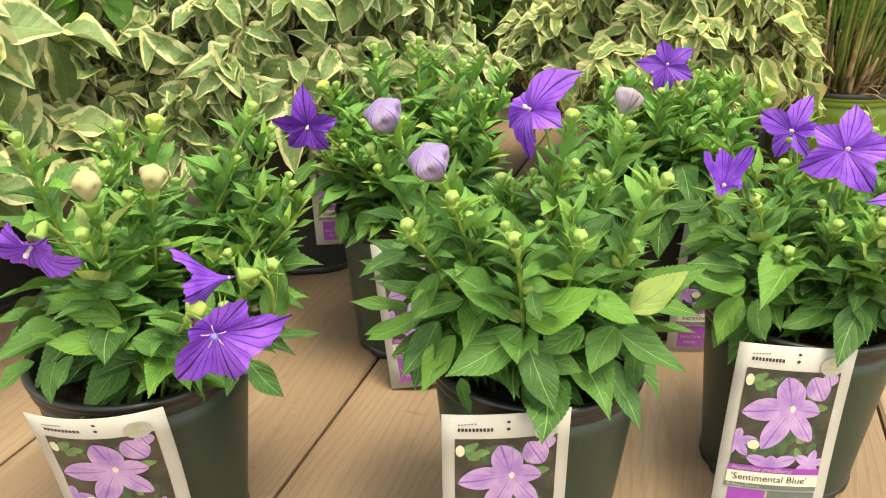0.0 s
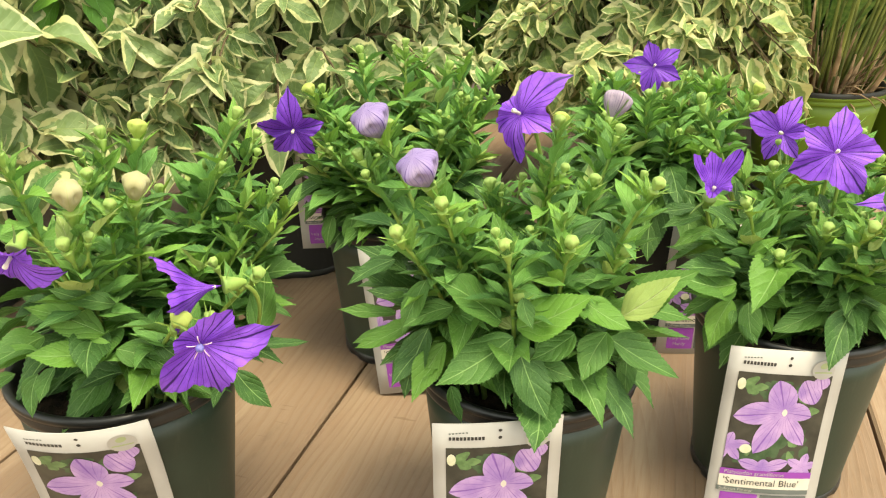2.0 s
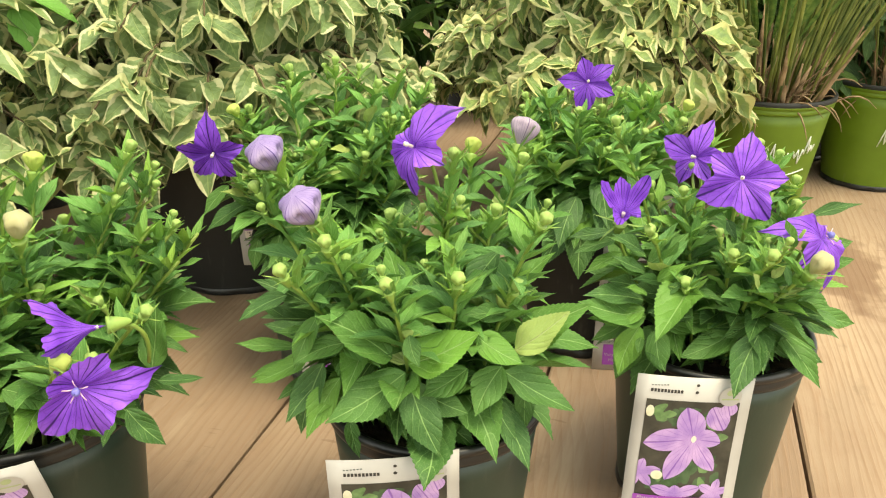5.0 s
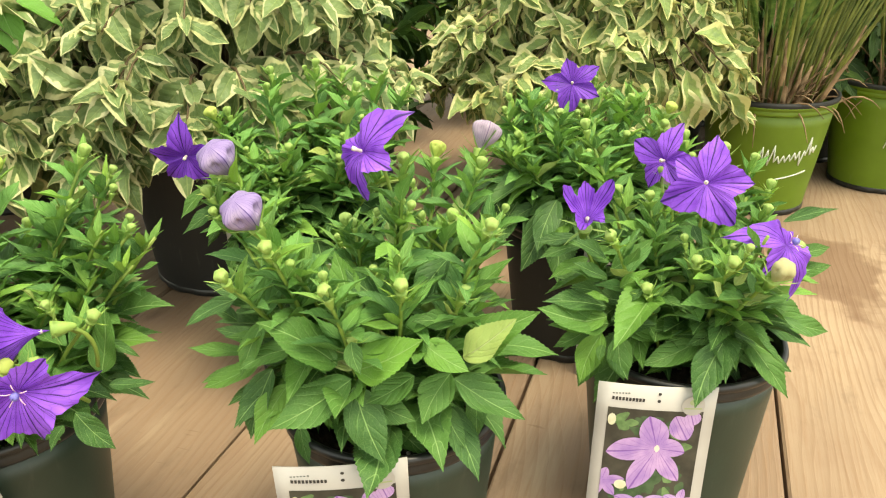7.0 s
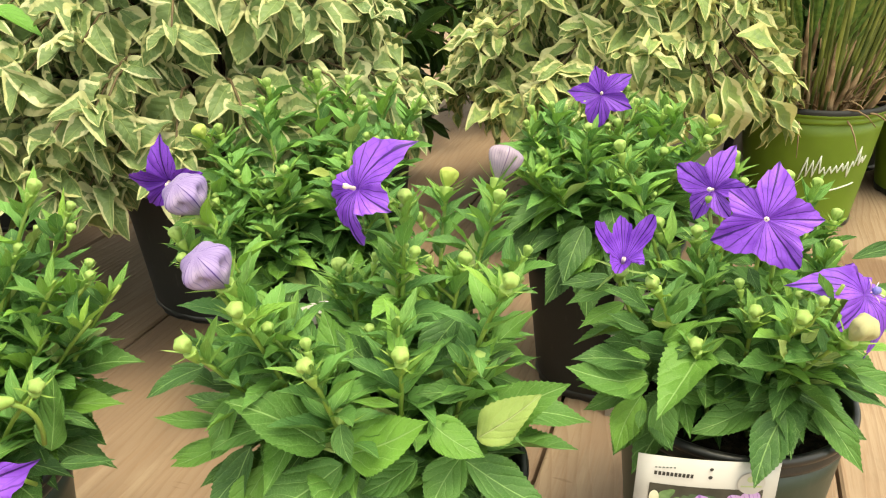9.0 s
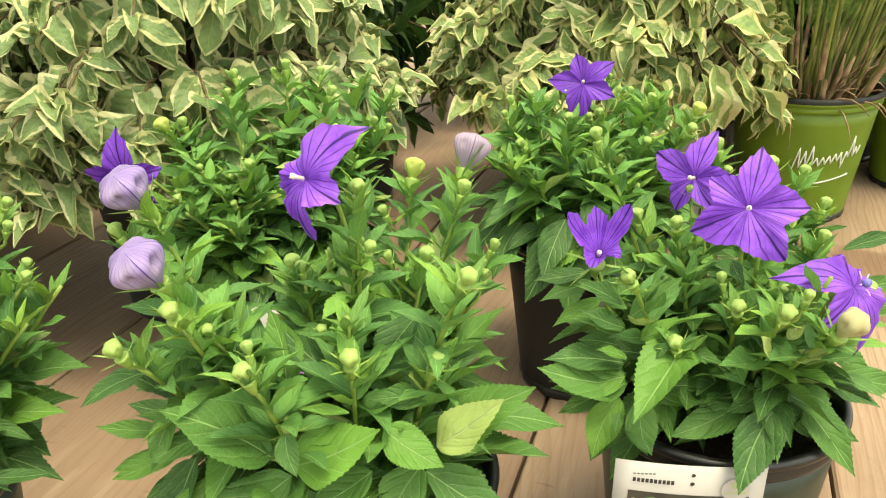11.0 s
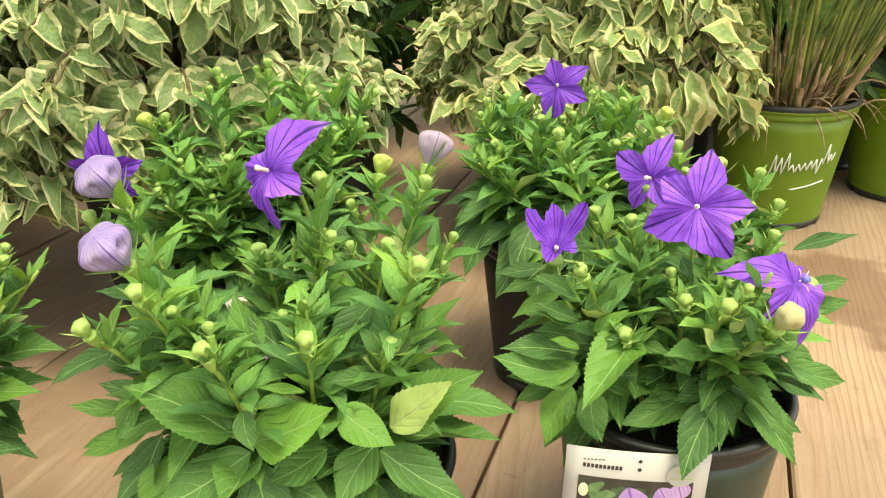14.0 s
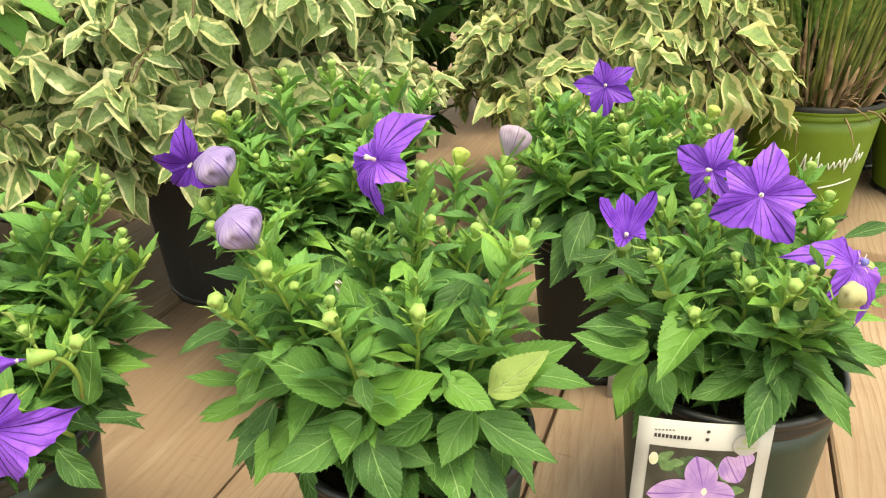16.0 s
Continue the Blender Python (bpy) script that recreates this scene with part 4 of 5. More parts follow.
balloon_plant(SPOT_B, "bushy green balloon flower with lavender balloon buds in dark pot", [
    ((-0.0345, 0.546, 0.3275), "lavender"), ((-0.0020, 0.470, 0.3185), "lavender"), ((0.006, 0.459, 0.306), "green"),
    ((-0.020, 0.456, 0.289), "green"), ((0.017, 0.471, 0.290), "tiny"), ((-0.048, 0.540, 0.312), "green"),
    ((0.043, 0.434, 0.289), "green"), ((0.082, 0.469, 0.300), ""), ((0.079, 0.530, 0.306), "green"),
    ((0.084, 0.525, 0.338), "green"), ((0.136, 0.473, 0.313), "green"), ((0.136, 0.576, 0.318), "green"),
    ((0.138, 0.609, 0.322), "pale"), ((0.104, 0.640, 0.306), "yellow"), ((0.152, 0.560, 0.290), "tiny"),
], [
    ((0.060, 0.526, 0.347), (-0.60, -0.66, 0.45), [(56, 0.041, 0.10), (-14, 0.025, -0.10), (-92, 0.031, -0.35), (150, 0.019, -0.15), (216, 0.023, -0.25)], 0.34, 0.22, 0.62, False, (0.079, 0.530, 0.28)),
], SKIRT_B, 3, extra=18, ring=20, card=(0.0415, 0.444, 0.169))

balloon_plant(SPOT_C, "green balloon flower with wide violet star flowers in dark pot", [
    ((0.305, 0.521, 0.264), "green"), ((0.374, 0.681, 0.285), "green"), ((0.318, 0.597, 0.319), "green"),
    ((0.232, 0.556, 0.269), "green"), ((0.229, 0.673, 0.318), "green"), ((0.320, 0.700, 0.300), "green"),
    ((0.333, 0.516, 0.256), "cream"), ((0.250, 0.630, 0.275), "green"), ((0.320, 0.560, 0.258), "tiny"),
    ((0.285, 0.640, 0.290), "tiny"), ((0.365, 0.620, 0.262), "green"), ((0.268, 0.585, 0.262), ""),
], [
    ((0.302, 0.582, 0.303), (-0.30, -0.85, 0.38), [(84, 0.037, -0.05), (6, 0.0335, -0.05), (-50, 0.037, 0.0), (208, 0.0355, 0.05), (146, 0.029, -0.1)], 0.20, 0.10, 0.63, False, None),
    ((0.289, 0.645, 0.300), (-0.55, -0.75, 0.30), [(78, 0.033, 0.0), (158, 0.034, 0.0), (248, 0.026, -0.1), (15, 0.024, 0.0), (-50, 0.024, 0.0)], 0.30, 0.15, 0.5, False, None),
    ((0.219, 0.600, 0.262), (0.02, -0.50, 0.86), [(150, 0.042, 0.15), (92, 0.038, 0.05), (42, 0.042, 0.15), (-30, 0.017, -0.1), (-118, 0.021, -0.1)], 0.95, -0.05, 0.45, False, None),
    ((0.351, 0.545, 0.269), (0.54, -0.54, 0.62), [(138, 0.038, -0.20), (200, 0.028, -0.25), (282, 0.040, -0.15), (345, 0.024, 0.0), (62, 0.022, -0.1)], 0.14, 0.25, 0.66, True, (0.345, 0.565, 0.20)),
], SKIRT_C, 5, extra=12, ring=20, lmax=0.052, card=(0.264, 0.522, 0.1725))

balloon_plant(SPOT_A, "green balloon flower with cream buds and drooping violet flowers", [
    ((-0.212, 0.575, 0.318), "yellow"), ((-0.209, 0.447, 0.312), "cream"), ((-0.187, 0.487, 0.303), "cream"),
    ((-0.213, 0.441, 0.289), "green"), ((-0.152, 0.430, 0.245), "yellow"), ((-0.136, 0.438, 0.243), "green"),
    ((-0.113, 0.472, 0.256), "green"), ((-0.200, 0.480, 0.299), "green"), ((-0.135, 0.552, 0.338), "green"),
    ((-0.128, 0.575, 0.318), "tiny"), ((-0.155, 0.580, 0.300), "tiny"), ((-0.231, 0.560, 0.322), "green"),
    ((-0.228, 0.520, 0.305), "green"), ((-0.272, 0.500, 0.330), "green"), ((-0.110, 0.545, 0.285), "tiny"), ((-0.146, 0.540, 0.305), "tiny"),
    ((-0.122, 0.532, 0.292), ""), ((-0.104, 0.528, 0.268), ""), ((-0.162, 0.560, 0.300), "tiny"), ((-0.098, 0.560, 0.275), ""),
    ((-0.128, 0.520, 0.262), ""), ((-0.150, 0.500, 0.255), ""),
], [
    ((-0.134, 0.415, 0.243), (0.14, -0.95, 0.08), [(47, 0.030, 0.15), (6, 0.044, 0.0), (-77, 0.034, -0.05), (231, 0.043, 0.0), (150, 0.015, 0.7)], 0.26, 0.10, 0.66, True, (-0.122, 0.465, 0.20)),
    ((-0.128, 0.450, 0.262), (-0.88, -0.42, 0.04), [(78, 0.046, 0.25), (5, 0.036, 0.15), (-62, 0.040, 0.15), (-136, 0.034, 0.0), (152, 0.034, 0.0)], 0.95, 0.0, 0.50, False, (-0.113, 0.468, 0.225)),
    ((-0.243, 0.440, 0.290), (-0.15, -0.78, -0.45), [(-38, 0.034, 0.0), (-105, 0.036, 0.0), (172, 0.038, 0.0), (105, 0.022, 0.0), (35, 0.022, 0.0)], 0.45, 0.25, 0.66, False, (-0.22, 0.46, 0.24)),
    ((-0.290, 0.500, 0.345), (-0.4, -0.8, 0.3), star(0.026), 0.6, 0.0, 0.5, False, None),
], SKIRT_A, 7, extra=9, ring=18, card=(-0.2215, 0.434, 0.182))

balloon_plant(SPOT_E, "tall bushy balloon flower with one violet flower in shaded pot", [
    ((-0.120, 0.824, 0.291), "yellow"), ((0.073, 0.893, 0.299), "green"), ((-0.026, 0.900, 0.327), "green"),
    ((-0.005, 0.960, 0.308), "green"), ((0.020, 0.860, 0.310), "green"), ((-0.070, 0.850, 0.315), "tiny"),
    ((0.045, 0.820, 0.285), "tiny"), ((-0.040, 0.780, 0.270), "green"), ((0.010, 0.770, 0.262), "green"),
    ((-0.075, 0.900, 0.320), "green"), ((0.045, 0.930, 0.310), "tiny"), ((-0.110, 0.842, 0.290), "green"),
    ((-0.060, 0.760, 0.255), ""), ((0.055, 0.770, 0.250), ""), ((-0.105, 0.775, 0.262), ""), ((-0.088, 0.748, 0.245), ""),
    ((-0.095, 0.800, 0.275), ""), ((-0.050, 0.735, 0.235), ""), ((-0.118, 0.765, 0.240), ""), ((0.070, 0.850, 0.280), "tiny"),
], [
    ((-0.128, 0.748, 0.279), (0.02, -0.97, -0.08), [(95, 0.041, 0.05), (12, 0.031, 0.0), (-54, 0.033, 0.0), (227, 0.032, 0.0), (173, 0.038, 0.0)], 0.42, 0.25, 0.52, False, (-0.06, 0.78, 0.2), M_PETAL_DEEP),
], SKIRT_E, 9, extra=20, ring=24, lmax=0.062, n=23)

balloon_plant(SPOT_F, "low balloon flower with one deep violet flower in black pot", [
    ((0.240, 0.907, 0.260), "green"), ((0.194, 0.866, 0.255), "green"), ((0.290, 0.920, 0.290), "tiny"),
    ((0.315, 0.900, 0.285), "green"), ((0.220, 0.930, 0.280), "green"), ((0.345, 0.850, 0.285), "yellow"),
    ((0.335, 0.830, 0.275), "green"), ((0.200, 0.820, 0.240), ""), ((0.260, 0.820, 0.250), "tiny"),
    ((0.180, 0.900, 0.275), "tiny"), ((0.300, 0.840, 0.262), "green"), ((0.175, 0.840, 0.250), ""), ((0.205, 0.905, 0.292), "tiny"),
    ((0.285, 0.945, 0.298), "tiny"), ((0.165, 0.870, 0.245), ""), ((0.330, 0.900, 0.290), ""), ((0.235, 0.860, 0.280), "green"),
], [
    ((0.257, 0.934, 0.298), (-0.1, -0.88, 0.40), [(172, 0.034, 0.0), (104, 0.030, 0.0), (36, 0.038, 0.0), (-24, 0.034, 0.0), (262, 0.038, 0.0)], 0.28, 0.15, 0.56, False, None, M_PETAL_DEEP),
], SKIRT_F + [
    ((0.215, 0.815, 0.190), (0.190, 0.782, 0.140), 0.46), ((0.240, 0.808, 0.188), (0.228, 0.772, 0.130), 0.50),
    ((0.190, 0.835, 0.195), (0.162, 0.808, 0.150), 0.46), ((0.268, 0.806, 0.190), (0.268, 0.768, 0.138), 0.48),
    ((0.228, 0.812, 0.205), (0.205, 0.770, 0.168), 0.44), ((0.180, 0.860, 0.200), (0.146, 0.845, 0.165), 0.46),
    ((0.295, 0.808, 0.195), (0.305, 0.770, 0.150), 0.46), ((0.255, 0.806, 0.210), (0.245, 0.765, 0.175), 0.44),
], 13, extra=20, ring=34, lmax=0.062, n=23, body=M_BLACKPOT)


# ---- plant tags ----
def text_mesh(words, size, mat):
    cu = bpy.data.curves.new("words", "FONT")
    cu.body, cu.size, cu.align_x, cu.align_y = words, size, "LEFT", "CENTER"
    cu.resolution_u = 2
    tmp = bpy.data.objects.new("words", cu)
    scene.collection.objects.link(tmp)
    me = bpy.data.meshes.new_from_object(tmp.evaluated_get(bpy.context.evaluated_depsgraph_get()))
    bpy.data.objects.remove(tmp)
    me.materials.clear()
    me.materials.append(mat)
    return me


CARD_W, CARD_H = 0.086, 0.160


def bent(me, k, lift):
    for v in me.vertices:
        v.co.z = lift - k * v.co.x * v.co.x + 0.15 * k * (v.co.y + CARD_H / 2) ** 2
    me.update()
    return me


def sheet(name, x0, y0, x1, y1, mat, nx=8, ny=2):
    vs = [(x0 + (x1 - x0) * i / nx, y0 + (y1 - y0) * j / ny, 0) for j in range(ny + 1) for i in range(nx + 1)]
    return mesh_of(name, vs, grid_faces(ny + 1, nx + 1), mat, smooth=True)


def blob(name, cx, cy, w, h, turn, mat, point=0.0, n=22):
    vs = [(cx, cy, 0)]
    c, s = math.cos(turn), math.sin(turn)
    for i in range(n):
        a = 2 * math.pi * i / n
        r = 1 - point * (0.5 - 0.5 * math.cos(2 * a)) * 0.5
        x, y = math.cos(a) * w / 2 * r, math.sin(a) * h / 2 * (1 + point * 0.12 * math.cos(4 * a))
        vs.append((cx + x * c - y * s, cy + x * s + y * c, 0))
    uv = [(0.5, 0.2)] + [(0.5 + 0.4 * math.cos(2 * math.pi * i / n), 0.5 + 0.4 * math.sin(2 * math.pi * i / n)) for i in range(n)]
    return mesh_of(name, vs, [(0, 1 + i, 1 + (i + 1) % n) for i in range(n)], mat, uv, smooth=False)


def star_sheet(cx, cy, lobes, bounds=None, scale=1.0):
    """lobes: five rows of (degrees, length)."""
    per, rings = 14, 5
    lobes = sorted(lobes)
    vs, uv = [], []
    for i in range(rings + 1):
        s = i / rings
        for k in range(5):
            deg, length = lobes[k]
            before, after = lobes[k - 1], lobes[(k + 1) % 5]
            lo, hi = ((deg - before[0]) % 360) / 2, ((after[0] - deg) % 360) / 2
            for j in range(per):
                p = 2 * j / per - 1
                a = radians(deg + p * (lo if p < 0 else hi))
                other = before if p < 0 else after
                notch = min(0.46 * (length + other[1]) / 2, 0.85 * min(length, other[1]))
                r = scale * s * (notch + (length - notch) * (0.75 * (1 - abs(p)) + 0.25 * (1 - p * p)))
                px, py = cx + r * math.cos(a), cy + r * math.sin(a)
                if bounds:
                    px, py = min(max(px, bounds[0]), bounds[2]), min(max(py, bounds[1]), bounds[3])
                vs.append((px, py, 0))
                uv.append((0.5 + 0.5 * p, s))
    return mesh_of("printed_flower", vs, grid_faces(rings + 1, 5 * per, True), M_PRINT, uv, smooth=False)


def plant_tag(m, label, curve=2.0):
    """A hanging card; its middle is the origin, the face is +Z, the top is +Y."""
    tag = thing("plant_tag", m, label, "plant tag", "printed plant tags")
    W, H = CARD_W / 2, CARD_H / 2
    n = 10
    vs = []
    for z in (0.0004, -0.0004):
        for j in range(7):
            for i in range(n + 1):
                x, y = -W + 2 * W * i / n, -H + 2 * H * j / 6
                vs.append((x, y, z))
    top = grid_faces(7, n + 1)
    off = 7 * (n + 1)
    fs = top + [tuple(off + i for i in f[::-1]) for f in top]
    edge = [i for i in range(n + 1)] + [j * (n + 1) + n for j in range(1, 7)] + [6 * (n + 1) + i for i in range(n - 1, -1, -1)] + [j * (n + 1) for j in range(5, 0, -1)]
    for a, b in zip(edge, edge[1:] + edge[:1]):
        fs.append((a, off + a, off + b, b))
    card = mesh_of("card", vs, fs, M_CARD)
    for v in card.vertices:
        v.co.z += -curve * v.co.x ** 2 + 0.15 * curve * (v.co.y + H) ** 2
    _link("card", card, tag)

    def lay(name, me, lift, lab=""):
        _link(name, bent(me, curve, lift), tag, None, lab)

    p0, p1 = -0.0345, 0.0345
    ptop, pbot = H - 0.020, -0.026
    lay("photo", sheet("photo", p0, pbot, p1, ptop, M_PHOTO), 0.0008, "printed photo of lilac balloon flowers")
    rng = random.Random(4)
    for i in range(46):
        cx, cy = rng.uniform(p0 + 0.008, p1 - 0.008), rng.choice((rng.uniform(pbot + 0.008, pbot + 0.03), rng.uniform(ptop - 0.02, ptop - 0.008), rng.uniform(pbot + 0.008, ptop - 0.008)))
        lay("printed_leaf", blob("printed_leaf", cx, cy, rng.uniform(0.008, 0.015), rng.uniform(0.005, 0.009), rng.uniform(0, 3), M_PHOTOLEAF if i % 3 == 0 else M_PHOTODARK, 0.6), 0.0010 + 0.000004 * i)
    lay("printed_bud", blob("printed_bud", 0.020, ptop - 0.014, 0.018, 0.022, 0.5, M_PRINT, 0.3), 0.00125)
    lay("printed_bud", blob("printed_bud", 0.027, ptop - 0.006, 0.013, 0.011, 0.3, M_PRINT), 0.0013)
    lay("printed_bud", blob("printed_bud", p0 + 0.0035, ptop - 0.010, 0.006, 0.010, 0, M_PHOTOBUD), 0.0013)
    lay("printed_bud", blob("printed_bud", p0 + 0.015, pbot + 0.020, 0.009, 0.008, 0, M_PHOTOBUD), 0.0013)
    box = (p0, pbot, p1, ptop)
    lay("printed_flower", star_sheet(p0 + 0.001, pbot + 0.022, [(75, 0.012), (10, 0.017), (-50, 0.016), (180, 0.01), (250, 0.016)], box), 0.00128)
    lay("printed_flower", star_sheet(-0.004, pbot + 0.004, [(165, 0.020), (95, 0.008), (20, 0.020), (-60, 0.01), (240, 0.01)], box), 0.00132)
    lay("printed_flower", star_sheet(0.026, pbot + 0.006, [(150, 0.014), (80, 0.013), (20, 0.012), (-60, 0.012), (220, 0.014)], box), 0.00136)
    lay("printed_flower", star_sheet(0.004, 0.028, [(107, 0.0285), (190, 0.0375), (245, 0.0415), (304, 0.034), (352, 0.021)], box), 0.0015)
    lay("printed_pistil", blob("printed_pistil", 0.004, 0.028, 0.004, 0.006, 0, M_CREAM_INK, 0.4), 0.0017)
    # writing
    for i in range(10):
        lay("maker_mark", sheet("maker_mark", -0.0325 + 0.0024 * i, H - 0.0135, -0.0308 + 0.0024 * i, H - 0.0107, M_TEXT, 1, 1), 0.0009)
    for i in range(6):
        lay("small_print", sheet("small_print", -0.0325 + 0.0022 * i, H - 0.0085 + 0.0002 * i, -0.0312 + 0.0022 * i, H - 0.0075 + 0.0002 * i, M_SLATE_INK, 1, 1), 0.0009)
    lay("seal", blob("seal", 0.026, H - 0.0145, 0.017, 0.016, 0, M_CARD), 0.0019)
    lay("seal_mark", blob("seal_mark", 0.026, H - 0.011, 0.0065, 0.005, 0.4, M_OLIVE_INK), 0.0021)
    lay("seal_bar", sheet("seal_bar", 0.0195, H - 0.0172, 0.0325, H - 0.0160, M_OLIVE_INK), 0.0021)
    lay("punch_hole", blob("punch_hole", 0.001, H - 0.006, 0.0024, 0.0024, 0, M_TEXT), 0.0009)
    lay("punch_hole", blob("punch_hole", 0.001, H - 0.012, 0.0026, 0.0026, 0, M_TEXT), 0.0009)
    lay("purple_strip", sheet("purple_strip", p0 - 0.001, pbot - 0.004, p1, pbot + 0.0015, M_PURPLE_INK), 0.00175)
    lay("name_band", sheet("name_band", p0 - 0.001, pbot - 0.0145, p1, pbot - 0.004, M_CREAM_INK), 0.0018)
    lay("slate_strip", sheet("slate_strip", p0 - 0.002, pbot - 0.0185, p1, pbot - 0.0145, M_SLATE_INK), 0.0018)
    lay("purple_block", sheet("purple_block", p0 + 0.002, -H + 0.007, -0.004, pbot - 0.0205, M_PURPLE_INK), 0.0009)
    lay("slate_block", sheet("slate_block", -0.002, -H + 0.007, p1, pbot - 0.0205, M_SLATE_INK), 0.0009)
    for words, size, mat, x, y, lift in (("Platycodon grandiflorus", 0.0048, M_CARD, p0 + 0.002, pbot - 0.0012, 0.0021), ("'Sentimental Blue'", 0.0082, M_TEXT, p0 + 0.002, pbot - 0.0092, 0.0021), ("Balloon Flower", 0.0042, M_CARD, p0, pbot - 0.0165, 0.0021), ("Very Cold", 0.0056, M_CARD, p0 + 0.0035, -H + 0.0205, 0.0013), ("Hardy", 0.0056, M_CARD, p0 + 0.0085, -H + 0.0135, 0.0013)):
        me = text_mesh(words, size, mat)
        for v in me.vertices:
            v.co.x += x
            v.co.y += y
        lay("lettering", me, lift)
    lay("small_print", sheet("small_print", 0.002, -H + 0.018, p1 - 0.006, -H + 0.0195, M_CARD), 0.0013)
    return tag


def tag_pose(x, y, z_top, yaw, lean, roll=0.0):
    """A card whose top edge's middle is at (x, y, z_top); lean: degrees by which its foot stands out."""
    return pose(x, y, z_top, 90 - lean, 0, yaw) @ Matrix.Rotation(radians(roll), 4, "Z") @ Matrix.Translation((0, -CARD_H / 2, 0))


plant_tag(tag_pose(0.0415, 0.4440, 0.1690, 4, 0, 1), "white printed plant tag hanging on a dark green pot")
plant_tag(tag_pose(0.2645, 0.5220, 0.1720, -4, 7, -2), "white printed plant tag leaning on a dark green pot")
plant_tag(tag_pose(-0.2215, 0.4340, 0.1822, 4, -6, 0), "white printed plant tag hanging on a dark green pot", 5.0)
plant_tag(tag_pose(-0.130, 0.9820, 0.215, 10, 0, 2), "white printed plant tag hanging on a large black pot", 3.0)
plant_tag(tag_pose(-0.031, 0.7470, 0.163, 6, 11, 6), "white printed plant tag hanging on a shaded pot", 3.0)
plant_tag(tag_pose(0.299, 0.7990, 0.160, 3, 1, 0), "white printed plant tag hanging on a shaded pot", 3.0)


# ---- variegated shrubs ----
def shrub(name, spot, label, rng, leaves, mat, soil_z, reach, height, branches, pairs, size, pot_spec, sag=0.35, floor_z=0.12, draped=(), shoot=(), lean=0.0, category="shrub"):
    x, y = spot
    o = Vector((x, y, 0))
    plant = thing(name, pose(x, y, 0), label, category)
    r_top, r_base, h, body, rim = pot_spec
    pot(plant, r_top, r_base, h, body, rim)
    bag = []
    sh = _Shift(plant, o)
    for i in range(branches):
        a = rng.uniform(0, 2 * math.pi)
        k = math.sqrt(rng.uniform(0.04, 1.0))
        foot = Vector((x + math.cos(a) * 0.03, y + math.sin(a) * 0.03, soil_z - 0.02))
        end = Vector((x + lean + math.cos(a) * reach * k, y + math.sin(a) * reach * k, soil_z + (height - soil_z) * (1 - k ** 2.4) + rng.uniform(-0.01, 0.09)))
        if i % 3 == 0:
            k = rng.uniform(0.85, 1.06)
            end = Vector((x + lean + math.cos(a) * reach * k, y + math.sin(a) * reach * k, soil_z + rng.uniform(-0.015, 0.08)))
        ctrl = foot.lerp(end, 0.45)
        ctrl.z = end.z + 0.09 * k + 0.02
        pts = [bezier(foot, ctrl, end, j / 6) for j in range(7)]
        link("branch", tube_mesh("branch", pts, [0.0028 - 0.0003 * j for j in range(7)], M_BRANCH, 5), sh)
        turn = rng.uniform(0, 3.14)
        for j in range(pairs):
            t = 0.35 + 0.65 * (j + rng.uniform(0.2, 0.8)) / pairs
            p = bezier(foot, ctrl, end, t)
            d = (bezier(foot, ctrl, end, min(t + 0.05, 1.0)) - bezier(foot, ctrl, end, t - 0.05)).normalized()
            turn += 1.4
            across = Vector((-math.sin(a), math.cos(a), 0)) * math.cos(turn) + Vector((0, 0, 1)) * math.sin(turn)
            for s in (-1, 1):
                dd = d * rng.uniform(0.35, 0.8) + across * s * rng.uniform(0.7, 1.0)
                dd.z -= rng.uniform(0.1, 2 * sag) * (0.4 + k)
                q = p + dd.normalized() * 0.005
                if q.z < floor_z:
                    continue
                bag.append((rng.choice(leaves), leaf_pose(q, dd, size * rng.uniform(0.72, 1.2), rng.uniform(0.85, 1.2), (math.cos(a) * (0.3 + k), math.sin(a) * (0.3 + k), 0.8), rng.uniform(-0.6, 0.6))))
        for s in range(3):
            b = a + rng.uniform(-1.2, 1.2)
            dd = Vector((math.cos(b), math.sin(b), rng.uniform(-0.8, 0.5)))
            bag.append((rng.choice(leaves), leaf_pose(end, dd, size * rng.uniform(0.6, 1.0), 1.0, (math.cos(a) * 0.5, math.sin(a) * 0.5, 1.0), rng.uniform(-0.5, 0.5))))
    for b, t, w in draped:
        b, t = Vector(b), Vector(t)
        d = t - b
        bag.append((leaves[len(bag) % len(leaves)], leaf_pose(b, d, d.length * 1.15, w / 0.47, (0.1, -0.8, 0.6), rng.uniform(-0.3, 0.3))))
        link("branch", tube_mesh("branch", [Vector((x + 0.05, y - 0.08, soil_z + 0.03)), b.lerp(Vector((x, y, b.z)), 0.4) + Vector((0, 0, 0.05)), b], [0.0022, 0.0018, 0.001], M_BRANCH, 5), sh)
    for i, (b, t) in enumerate(shoot):
        b, t = Vector(b), Vector(t)
        bag.append((PLAIN[i % 3], leaf_pose(b, t - b, (t - b).length, 1.0, (0.2, -0.5, 0.8), rng.uniform(-0.3, 0.3))))
        link("branch", tube_mesh("branch", [Vector((x + 0.05, y, soil_z + 0.03)), b.lerp(Vector((x, y, b.z)), 0.45) + Vector((0, 0, 0.06)), b], [0.0022, 0.0018, 0.001], M_BRANCH, 5), sh)
    fill_leaves(plant, bag, o, mat, front=lambda e: e[1].translation.y - 0.4 * e[1].translation.z)
    return plant


